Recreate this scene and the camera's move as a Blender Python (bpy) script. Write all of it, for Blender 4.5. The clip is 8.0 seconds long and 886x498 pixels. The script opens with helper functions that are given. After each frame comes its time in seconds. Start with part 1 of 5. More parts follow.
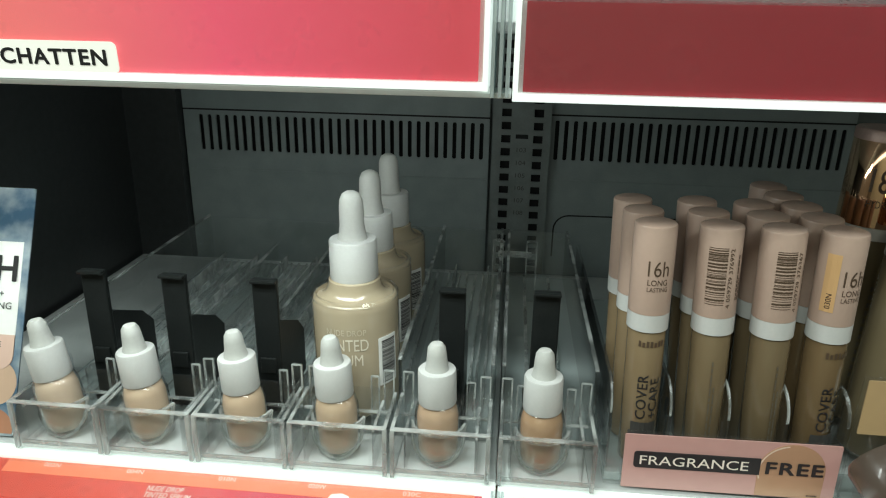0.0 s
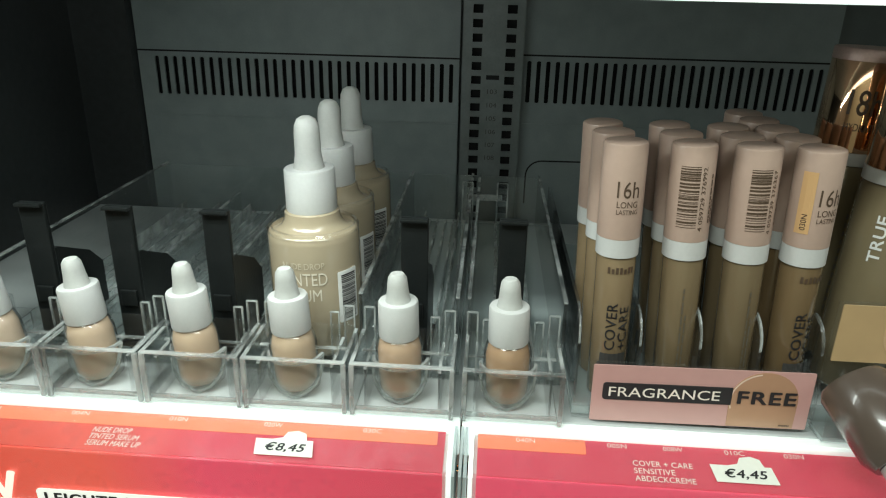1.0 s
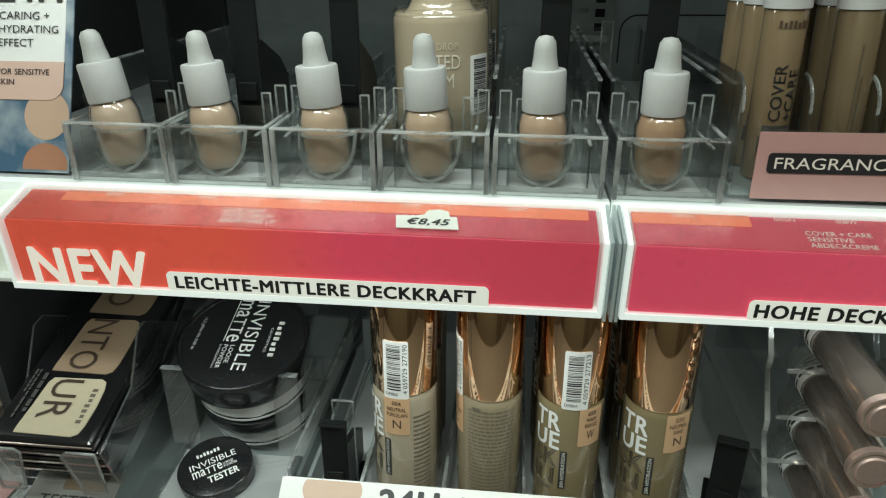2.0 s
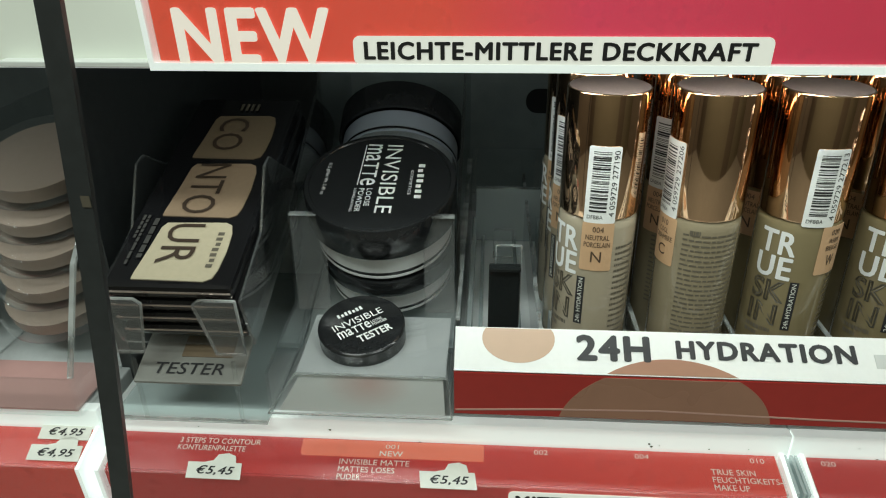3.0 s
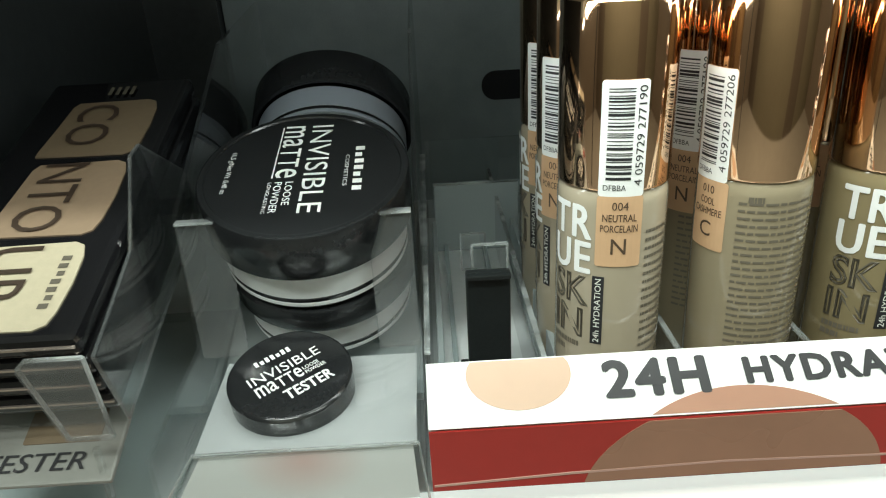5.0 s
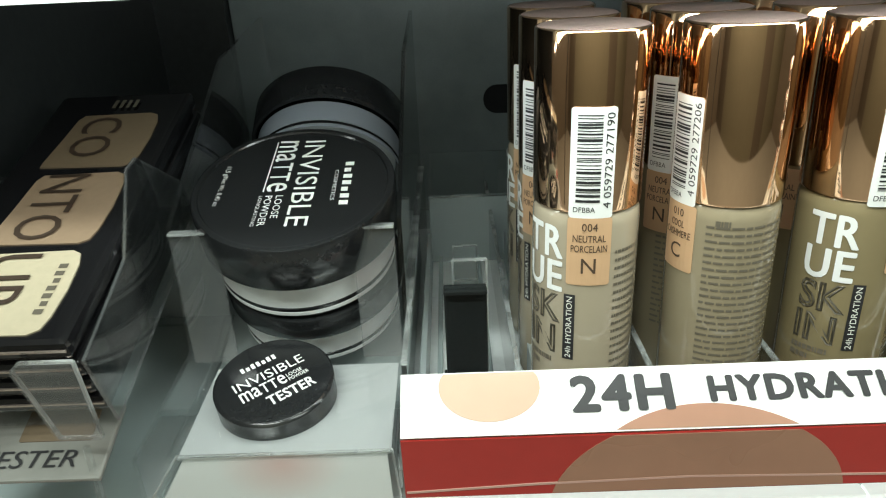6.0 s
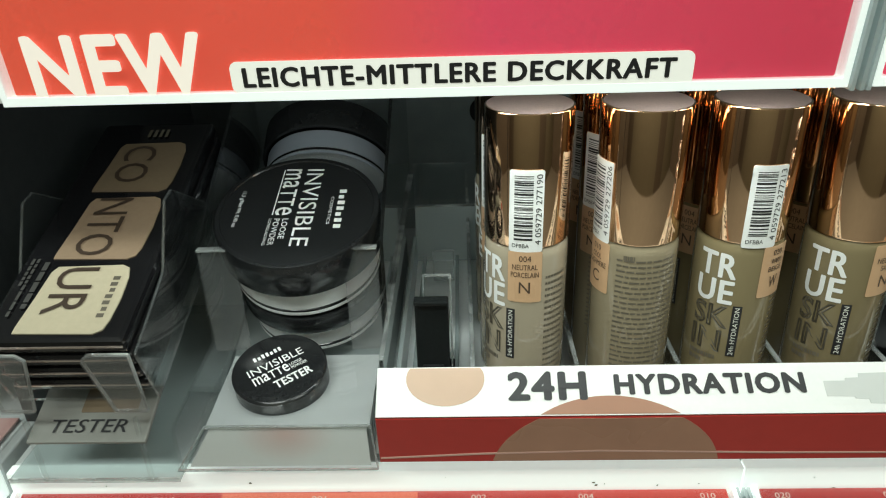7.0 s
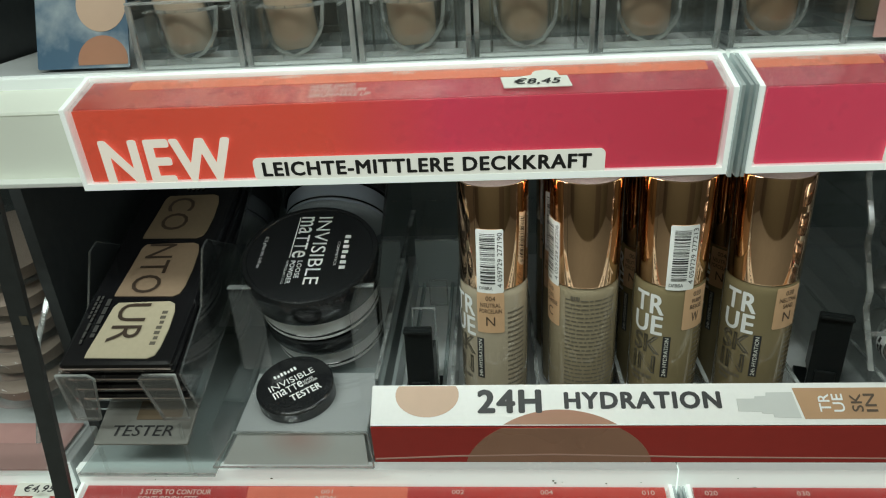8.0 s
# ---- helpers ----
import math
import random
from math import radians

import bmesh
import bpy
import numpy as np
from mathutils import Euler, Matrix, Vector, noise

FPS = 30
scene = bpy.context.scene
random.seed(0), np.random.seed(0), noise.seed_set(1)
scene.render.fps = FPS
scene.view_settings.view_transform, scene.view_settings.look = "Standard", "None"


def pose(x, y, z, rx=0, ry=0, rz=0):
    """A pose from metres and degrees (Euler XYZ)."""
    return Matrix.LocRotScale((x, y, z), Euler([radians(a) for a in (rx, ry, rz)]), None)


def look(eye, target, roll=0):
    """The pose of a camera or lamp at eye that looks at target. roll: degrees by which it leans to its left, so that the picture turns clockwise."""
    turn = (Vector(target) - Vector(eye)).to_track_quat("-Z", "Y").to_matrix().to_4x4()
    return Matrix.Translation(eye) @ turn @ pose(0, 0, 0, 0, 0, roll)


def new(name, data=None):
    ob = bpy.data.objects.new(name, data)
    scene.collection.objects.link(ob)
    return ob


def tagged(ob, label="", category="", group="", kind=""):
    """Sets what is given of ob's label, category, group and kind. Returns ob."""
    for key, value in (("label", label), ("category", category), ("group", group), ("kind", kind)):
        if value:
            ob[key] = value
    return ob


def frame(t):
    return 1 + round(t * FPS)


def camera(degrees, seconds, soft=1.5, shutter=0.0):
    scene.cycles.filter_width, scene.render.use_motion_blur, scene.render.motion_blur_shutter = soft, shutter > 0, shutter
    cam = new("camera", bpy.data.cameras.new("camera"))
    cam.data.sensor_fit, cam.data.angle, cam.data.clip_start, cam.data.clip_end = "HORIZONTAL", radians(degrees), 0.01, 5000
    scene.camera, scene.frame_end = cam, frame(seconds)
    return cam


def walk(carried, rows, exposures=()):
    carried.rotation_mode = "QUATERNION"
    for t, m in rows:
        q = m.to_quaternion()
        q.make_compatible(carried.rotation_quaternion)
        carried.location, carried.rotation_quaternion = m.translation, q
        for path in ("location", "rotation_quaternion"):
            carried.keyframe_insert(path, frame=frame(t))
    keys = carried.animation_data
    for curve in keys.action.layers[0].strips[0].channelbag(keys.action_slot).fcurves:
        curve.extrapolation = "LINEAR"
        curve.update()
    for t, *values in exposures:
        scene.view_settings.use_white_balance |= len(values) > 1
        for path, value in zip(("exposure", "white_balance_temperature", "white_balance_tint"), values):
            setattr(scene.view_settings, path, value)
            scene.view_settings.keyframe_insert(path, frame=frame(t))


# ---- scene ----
cam = camera(65.0, 8.0, soft=1.15)
PATH = [
    (0, (0.0459, 0.0141, 1.3757), (0.0008, 0.4845, 1.2123), 1.05),
    (0.5, (0.0515, 0.0208, 1.3699), (0.0176, 0.4910, 1.2035), 1.62),
    (1, (0.0537, 0.0228, 1.3516), (0.0238, 0.4878, 1.1703), 1.27),
    (1.5, (0.0356, 0.0197, 1.3116), (0.0029, 0.4767, 1.1114), 0.96),
    (2, (0.0060, 0.0051, 1.2692), (-0.0399, 0.4601, 1.0673), 0.20),
    (2.2, (-0.0115, 0.0030, 1.2496), (-0.0526, 0.4585, 1.0474), 1.68),
    (3.3, (-0.0995, 0.0430, 1.1628), (-0.1197, 0.4880, 0.9357), -2.01),
    (3.5, (-0.0966, 0.0617, 1.1503), (-0.1044, 0.5091, 0.9274), -2.52),
    (4, (-0.0937, 0.0906, 1.1291), (-0.0868, 0.5409, 0.9118), -2.57),
    (4.5, (-0.1067, 0.0942, 1.1347), (-0.1088, 0.5499, 0.9290), -3.38),
    (4.7, (-0.1027, 0.0993, 1.1343), (-0.0977, 0.5548, 0.9282), -3.05),
    (5.8, (-0.0857, 0.0989, 1.1413), (-0.0896, 0.5586, 0.9447), -3.69),
    (6, (-0.0832, 0.0930, 1.1414), (-0.0919, 0.5508, 0.9406), -2.67),
    (6.5, (-0.0673, 0.0781, 1.1517), (-0.0672, 0.5300, 0.9378), -1.58),
    (7, (-0.0670, 0.0489, 1.1839), (-0.0816, 0.4965, 0.9614), -1.84),
    (7.5, (-0.0639, 0.0196, 1.2083), (-0.0878, 0.4643, 0.9811), -2.41),
    (8, (-0.0436, 0.0018, 1.2268), (-0.0776, 0.4496, 1.0069), -3.05),
]
walk(cam, [(t, look(eye, target, roll)) for t, eye, target, roll in PATH],
     [(0.0, 0.13), (0.5, 0.11), (1.0, 0.24), (1.5, -0.24), (2.0, -0.27), (2.2, -0.26), (3.3, -0.18), (3.5, -0.17), (4.0, -0.20), (4.5, 0.16), (5.8, 0.53), (6.0, 0.53), (6.5, 0.26), (7.0, 0.04), (7.5, -0.26), (8.0, -0.46)])

# ---------------------------------------------------------------- light
scene.cycles.transparent_max_bounces = 24
world = bpy.data.worlds.new("store_air")
scene.world = world
world.use_nodes = True
world.node_tree.nodes["Background"].inputs[0].default_value = (0.78, 0.89, 0.85, 1)
world.node_tree.nodes["Background"].inputs[1].default_value = 0.33


def strip_lamp(name, x0, x1, y, z, power, depth=0.010, tilt=0.0):
    """A row of white diodes under the front edge of a shelf, shining down and a little back."""
    data = bpy.data.lights.new(name, "AREA")
    data.shape, data.size, data.size_y, data.energy = "RECTANGLE", x1 - x0, depth, power
    data.color = (0.90, 1.0, 0.96)
    ob = new(name, data)
    ob.matrix_world = pose((x0 + x1) / 2, y, z, tilt, 0, 0)
    return ob


strip_lamp("diode_row", -0.195, 0.040, 0.262, 1.3440, 0.215, tilt=18)
strip_lamp("diode_row", 0.055, 0.420, 0.262, 1.3440, 0.022, tilt=18)
strip_lamp("diode_row", -0.195, 0.040, 0.264, 1.1290, 0.125, tilt=30)
strip_lamp("diode_row", 0.055, 0.420, 0.264, 1.1290, 0.10, tilt=30)
strip_lamp("diode_row", -0.560, -0.275, 0.264, 1.1290, 0.10, tilt=30)


def ceiling_lamp(x, y, power):
    data = bpy.data.lights.new("ceiling_panel_light", "AREA")
    data.shape, data.size, data.size_y, data.energy = "RECTANGLE", 1.2, 0.3, power
    data.color = (0.88, 0.98, 0.91)
    ob = new("ceiling_panel_light", data)
    ob.matrix_world = pose(x, y, 2.78)


ceiling_lamp(-0.6, -0.9, 36.0)
ceiling_lamp(1.0, -0.9, 13.0)

# ---------------------------------------------------------------- materials


def nodes_of(name):
    m = bpy.data.materials.new(name)
    m.use_nodes = True
    return m, m.node_tree, m.node_tree.nodes["Principled BSDF"]


def link(tree, a, b):
    tree.links.new(a, b)


def paint(name, rgb, rough=0.5, metal=0.0, grain=0.0, scale=300.0, bump=0.0, spec=0.5, coat=0.0, stain=0.0):
    """A surface colour with fine grain, broad faint stains and a little relief."""
    m, t, b = nodes_of(name)
    b.inputs["Roughness"].default_value = rough
    b.inputs["Metallic"].default_value = metal
    b.inputs["Specular IOR Level"].default_value = spec
    b.inputs["Coat Weight"].default_value = coat
    b.inputs["Base Color"].default_value = (*rgb, 1)
    co = t.nodes.new("ShaderNodeTexCoord")
    if grain or stain:
        n1, n2 = t.nodes.new("ShaderNodeTexNoise"), t.nodes.new("ShaderNodeTexNoise")
        n1.inputs["Scale"].default_value, n1.inputs["Detail"].default_value = scale, 6
        n2.inputs["Scale"].default_value, n2.inputs["Detail"].default_value = scale * 0.07, 4
        link(t, co.outputs["Object"], n1.inputs["Vector"])
        link(t, co.outputs["Object"], n2.inputs["Vector"])
        r1, r2 = t.nodes.new("ShaderNodeMapRange"), t.nodes.new("ShaderNodeMapRange")
        for r, a in ((r1, grain), (r2, stain)):
            r.inputs["From Min"].default_value, r.inputs["From Max"].default_value = 0.25, 0.75
            r.inputs["To Min"].default_value, r.inputs["To Max"].default_value = 1 - a, 1 + a * 0.6
        link(t, n1.outputs["Fac"], r1.inputs["Value"])
        link(t, n2.outputs["Fac"], r2.inputs["Value"])
        mul = t.nodes.new("ShaderNodeMath")
        mul.operation = "MULTIPLY"
        link(t, r1.outputs[0], mul.inputs[0])
        link(t, r2.outputs[0], mul.inputs[1])
        sc = t.nodes.new("ShaderNodeVectorMath")
        sc.operation = "SCALE"
        sc.inputs[0].default_value = rgb
        link(t, mul.outputs[0], sc.inputs["Scale"])
        link(t, sc.outputs[0], b.inputs["Base Color"])
        rr = t.nodes.new("ShaderNodeMapRange")
        rr.inputs["To Min"].default_value, rr.inputs["To Max"].default_value = max(0.02, rough * 0.8), min(1, rough * 1.25)
        link(t, n2.outputs["Fac"], rr.inputs["Value"])
        link(t, rr.outputs[0], b.inputs["Roughness"])
        if bump:
            bp = t.nodes.new("ShaderNodeBump")
            bp.inputs["Strength"].default_value, bp.inputs["Distance"].default_value = bump, 0.0004
            link(t, n1.outputs["Fac"], bp.inputs["Height"])
            link(t, bp.outputs[0], b.inputs["Normal"])
    return m


def clear(name, tint=(0.93, 0.95, 0.95), rough=0.04, gain=1.0, haze=0.0, ior=1.49):
    """Clear moulded plastic or glass: light goes straight through, gloss grows at grazing angles, scuffs roughen it."""
    m, t, b = nodes_of(name)
    t.nodes.remove(b)
    out = t.nodes["Material Output"]
    tr, gl, lw = t.nodes.new("ShaderNodeBsdfTransparent"), t.nodes.new("ShaderNodeBsdfGlossy"), t.nodes.new("ShaderNodeLayerWeight")
    tr.inputs["Color"].default_value = (*tint, 1)
    lw.inputs["Blend"].default_value = 0.5
    po, fr = t.nodes.new("ShaderNodeMath"), t.nodes.new("ShaderNodeMath")
    po.operation, po.inputs[1].default_value = "POWER", 4.0
    link(t, lw.outputs["Facing"], po.inputs[0])
    f0 = ((ior - 1) / (ior + 1)) ** 2
    fr.operation, fr.inputs[1].default_value, fr.inputs[2].default_value = "MULTIPLY_ADD", 1 - f0, f0
    link(t, po.outputs[0], fr.inputs[0])
    no, co, mr = t.nodes.new("ShaderNodeTexNoise"), t.nodes.new("ShaderNodeTexCoord"), t.nodes.new("ShaderNodeMapRange")
    no.inputs["Scale"].default_value, no.inputs["Detail"].default_value = 90, 5
    link(t, co.outputs["Object"], no.inputs["Vector"])
    link(t, no.outputs["Fac"], mr.inputs["Value"])
    mr.inputs["To Min"].default_value, mr.inputs["To Max"].default_value = rough * 0.5, rough * 2.2
    link(t, mr.outputs[0], gl.inputs["Roughness"])
    mu = t.nodes.new("ShaderNodeMath")
    mu.operation, mu.use_clamp = "MULTIPLY", True
    mu.inputs[1].default_value = gain
    link(t, fr.outputs[0], mu.inputs[0])
    mix = t.nodes.new("ShaderNodeMixShader")
    link(t, mu.outputs[0], mix.inputs[0])
    link(t, tr.outputs[0], mix.inputs[1])
    link(t, gl.outputs[0], mix.inputs[2])
    last = mix
    if haze:
        df, m2 = t.nodes.new("ShaderNodeBsdfDiffuse"), t.nodes.new("ShaderNodeMixShader")
        df.inputs["Color"].default_value = (0.70, 0.78, 0.78, 1)
        m2.inputs[0].default_value = haze
        link(t, mix.outputs[0], m2.inputs[1])
        link(t, df.outputs[0], m2.inputs[2])
        last = m2
    link(t, last.outputs[0], out.inputs["Surface"])
    return m


def glow(name, rgb, power):
    m, t, b = nodes_of(name)
    b.inputs["Base Color"].default_value = (*rgb, 1)
    b.inputs["Emission Color"].default_value = (*rgb, 1)
    b.inputs["Emission Strength"].default_value = power
    return m


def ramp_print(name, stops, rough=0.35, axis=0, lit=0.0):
    """Printed film, emissive as if lit from behind in the light boxes, whose ink runs from colour to colour along one
    axis of the object's box.
    """
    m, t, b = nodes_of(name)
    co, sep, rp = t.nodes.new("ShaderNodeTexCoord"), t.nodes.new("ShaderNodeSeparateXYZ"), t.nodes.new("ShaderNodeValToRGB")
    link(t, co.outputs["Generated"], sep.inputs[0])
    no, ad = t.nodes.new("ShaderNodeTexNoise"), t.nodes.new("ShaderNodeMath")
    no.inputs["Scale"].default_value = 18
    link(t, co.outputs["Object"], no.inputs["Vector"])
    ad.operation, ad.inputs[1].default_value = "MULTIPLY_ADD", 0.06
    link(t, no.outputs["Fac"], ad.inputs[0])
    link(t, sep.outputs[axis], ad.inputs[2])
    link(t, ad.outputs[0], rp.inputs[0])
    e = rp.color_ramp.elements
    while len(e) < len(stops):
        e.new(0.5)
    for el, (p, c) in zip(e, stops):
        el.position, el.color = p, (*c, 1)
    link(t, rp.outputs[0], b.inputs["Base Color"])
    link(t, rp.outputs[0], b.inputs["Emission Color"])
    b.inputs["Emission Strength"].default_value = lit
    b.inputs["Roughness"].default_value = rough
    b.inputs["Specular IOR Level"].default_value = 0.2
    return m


ACRYLIC = clear("clear_acrylic", (0.970, 0.978, 0.978), 0.04, 1.5, 0.006)
ACRYLIC_EDGE = clear("acrylic_cut_edge", (0.90, 0.93, 0.93), 0.03, 4.0, 0.0)
tree = ACRYLIC_EDGE.node_tree
bend, mixer = tree.nodes.new("ShaderNodeBsdfGlass"), tree.nodes.new("ShaderNodeMixShader")
bend.inputs["IOR"].default_value, bend.inputs["Roughness"].default_value = 1.49, 0.02
mixer.inputs[0].default_value = 0.5
surface = tree.nodes["Material Output"].inputs["Surface"]
link(tree, surface.links[0].from_socket, mixer.inputs[1])
link(tree, bend.outputs[0], mixer.inputs[2])
# white mixed in for the light cut edges gather, patchy to give glints
milk, matte, thin, last = (tree.nodes.new("ShaderNodeBsdfTranslucent"), tree.nodes.new("ShaderNodeBsdfDiffuse"), tree.nodes.new("ShaderNodeMixShader"), tree.nodes.new("ShaderNodeMixShader"))
for node in (milk, matte):
    node.inputs["Color"].default_value = (0.93, 0.97, 0.96, 1)
link(tree, milk.outputs[0], thin.inputs[1])
link(tree, matte.outputs[0], thin.inputs[2])
glint_noise, span = tree.nodes.new("ShaderNodeTexNoise"), tree.nodes.new("ShaderNodeMapRange")
glint_noise.inputs["Scale"].default_value, glint_noise.inputs["Detail"].default_value = 46, 2
span.inputs["From Min"].default_value, span.inputs["From Max"].default_value = 0.38, 0.66
span.inputs["To Min"].default_value, span.inputs["To Max"].default_value = 0.05, 0.48
spot = tree.nodes.new("ShaderNodeTexCoord")
link(tree, spot.outputs["Object"], glint_noise.inputs["Vector"])
link(tree, glint_noise.outputs["Fac"], span.inputs["Value"])
link(tree, span.outputs[0], last.inputs[0])
link(tree, mixer.outputs[0], last.inputs[1])
link(tree, thin.outputs[0], last.inputs[2])
link(tree, last.outputs[0], surface)
MILKY = paint("milky_plastic", (0.80, 0.83, 0.83), 0.3, 0, 0.04, 300, 0.05)
TRAY = clear("hazy_tray_plastic", (0.90, 0.93, 0.93), 0.08, 1.8, 0.30)
TAB = clear("scuffed_tab_plastic", (0.93, 0.90, 0.90), 0.08, 1.4, 0.05)
COVER = clear("banner_cover", (0.95, 0.95, 0.95), 0.18, 1.7, 0.018)
GLASS = clear("bottle_glass", (0.985, 0.985, 0.98), 0.02, 1.4)
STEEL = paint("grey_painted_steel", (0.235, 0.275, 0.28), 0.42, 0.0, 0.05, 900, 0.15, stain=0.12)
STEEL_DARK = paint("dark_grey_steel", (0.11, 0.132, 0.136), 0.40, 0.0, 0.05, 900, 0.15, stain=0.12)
DECK = paint("shelf_deck", (0.55, 0.58, 0.58), 0.35, 0.0, 0.05, 500, 0.1, stain=0.12)
# near-black that paints the shade inside slots, holes, folds and seams
SLOT = paint("gap_shade_black", (0.006, 0.006, 0.007), 0.8)
BLACK = paint("black_panel", (0.036, 0.040, 0.041), 0.32, 0, 0.2, 200, 0.1, stain=0.2)
PUSHER = paint("black_moulded_plastic", (0.011, 0.013, 0.013), 0.30, 0, 0.15, 600, 0.2, spec=0.22)
GLOSS_BLACK = paint("gloss_black_plastic", (0.008, 0.008, 0.009), 0.12, 0, 0.1, 200, 0.0, coat=0.3)
SATIN_BLACK = paint("satin_black_lid", (0.015, 0.016, 0.017), 0.15, 0, 0.15, 500, 0.1)
WHITE = paint("white_enamel", (0.80, 0.83, 0.80), 0.35, 0, 0.03, 300, 0.05, stain=0.05)
# whites with emission added, so shelf edges and rims look overlit
WHITE_DIM = glow("faint_glow_white", (0.84, 0.92, 0.88), 0.34)
STRIP = glow("shelf_edge_glow", (0.82, 0.90, 0.86), 0.46)
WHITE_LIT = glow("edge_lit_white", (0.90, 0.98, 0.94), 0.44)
CARD = paint("white_card", (0.82, 0.83, 0.81), 0.45, 0, 0.02, 500, 0.03, stain=0.03)
# strip, label and letter inks with emission added to keep up with the banners
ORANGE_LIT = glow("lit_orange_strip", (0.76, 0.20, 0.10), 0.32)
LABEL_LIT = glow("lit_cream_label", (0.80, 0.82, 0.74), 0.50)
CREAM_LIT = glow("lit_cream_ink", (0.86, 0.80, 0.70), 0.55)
LABEL = paint("cream_label", (0.80, 0.81, 0.74), 0.45, 0, 0.03, 500, 0.03)
INK = paint("black_ink", (0.02, 0.02, 0.022), 0.45)
INK_BROWN = paint("brown_ink", (0.085, 0.055, 0.035), 0.5)
INK_DARK = paint("dark_brown_ink", (0.045, 0.028, 0.018), 0.5)
INK_GREY = paint("grey_ink", (0.11, 0.095, 0.07), 0.5)
INK_FAINT = paint("faint_print", (0.13, 0.11, 0.08), 0.5)
INK_DIM = paint("dim_print", (0.05, 0.048, 0.045), 0.5)
INK_WHITE = paint("white_ink", (0.82, 0.83, 0.82), 0.45)
INK_CREAM = paint("cream_ink", (0.86, 0.80, 0.72), 0.45)
BULB = paint("white_rubber", (0.51, 0.52, 0.50), 0.55, 0, 0.04, 700, 0.1)
COLLAR = paint("white_plastic", (0.59, 0.60, 0.59), 0.35, 0, 0.03, 700, 0.05)
GOLD = paint("rose_gold_mirror", (0.91, 0.60, 0.385), 0.06, 1.0, 0.03, 150, 0.0, stain=0.05)
GOLD_TOP = paint("brushed_rose_gold", (0.62, 0.46, 0.41), 0.48, 0.75, 0.10, 900, 0.2)
BLUSH = paint("blush_pink_cap", (0.45, 0.325, 0.265), 0.32, 0, 0.03, 400, 0.05)
PINKCARD = paint("pink_card", (0.58, 0.335, 0.31), 0.42, 0, 0.04, 120, 0.05, stain=0.06)
REDCARD = paint("red_card", (0.45, 0.035, 0.028), 0.30, 0, 0.05, 150, 0.03, stain=0.08)
SKIN = paint("beige_swatch", (0.60, 0.415, 0.30), 0.35, 0, 0.03, 120, 0.03, stain=0.12)
SKIN_DARK = paint("tan_swatch", (0.42, 0.20, 0.12), 0.30, 0, 0.04, 120, 0.03)
CREAM = paint("ivory_pan", (0.46, 0.40, 0.28), 0.6, 0, 0.05, 400, 0.2)
TAN = paint("tan_pan", (0.26, 0.18, 0.115), 0.6, 0, 0.05, 400, 0.2)
OLIVE = paint("taupe_pan", (0.16, 0.115, 0.07), 0.6, 0, 0.05, 400, 0.2)
SILVER = paint("rose_silver", (0.58, 0.48, 0.42), 0.17, 0.85, 0.05, 200, 0.0)


def liquid(name, rgb):
    return paint(name, rgb, 0.12, 0, 0.04, 60, 0.0, coat=0.8, stain=0.08)


# ---------------------------------------------------------------- mesh tools
def part(name, bm, mat, parent=None, label="", smooth=True, m=None):
    """Link a bmesh as one mesh object, under a thing or a part if one is given."""
    me = bpy.data.meshes.new(name)
    bm.to_mesh(me)
    bm.free()
    me.materials.append(mat)
    if smooth:
        me.polygons.foreach_set("use_smooth", [True] * len(me.polygons))
        me.set_sharp_from_angle(angle=radians(38))
    ob = new(name, me)
    if parent:
        ob.parent = parent
    if m is not None:
        ob.matrix_basis = m
    if label:
        ob["label"] = label
    if name in ("barcode", "digits", "fine_print", "brand_bars", "logo_bar"):
        ob["kind"] = "stuff"
    return ob


def thing(name, label, category, m=None, group="", kind=""):
    ob = new(name)
    ob.empty_display_size = 0.01
    if m is not None:
        ob.matrix_basis = m
    return tagged(ob, label, category, group, kind)


def box(x0, x1, y0, y1, z0, z1, bevel=0.0, seg=2, bm=None, rot=None):
    own = bm is None
    bm = bm or bmesh.new()
    m = Matrix.LocRotScale(((x0 + x1) / 2, (y0 + y1) / 2, (z0 + z1) / 2), None, (abs(x1 - x0), abs(y1 - y0), abs(z1 - z0)))
    geo = bmesh.ops.create_cube(bm, size=1, matrix=(rot @ m) if rot else m)
    if bevel:
        edges = list({e for v in geo["verts"] for e in v.link_edges})
        bmesh.ops.bevel(bm, geom=edges, offset=bevel, segments=seg, affect="EDGES", profile=0.5)
    return bm


def lathe(profile, seg=40, bm=None, m=None):
    """Turn a profile of (radius, height) round z."""
    bm = bm or bmesh.new()
    m = m or Matrix()
    rings = []
    for r, z in profile:
        if r < 1e-6:
            rings.append([bm.verts.new(m @ Vector((0, 0, z)))])
        else:
            rings.append([bm.verts.new(m @ Vector((r * math.cos(2 * math.pi * k / seg), r * math.sin(2 * math.pi * k / seg), z))) for k in range(seg)])
    for a, b in zip(rings, rings[1:]):
        for k in range(seg):
            j = (k + 1) % seg
            if len(a) == 1 and len(b) == 1:
                continue
            if len(a) == 1:
                bm.faces.new((a[0], b[j], b[k]))
            elif len(b) == 1:
                bm.faces.new((a[k], a[j], b[0]))
            else:
                bm.faces.new((a[k], a[j], b[j], b[k]))
    bmesh.ops.recalc_face_normals(bm, faces=bm.faces)
    return bm


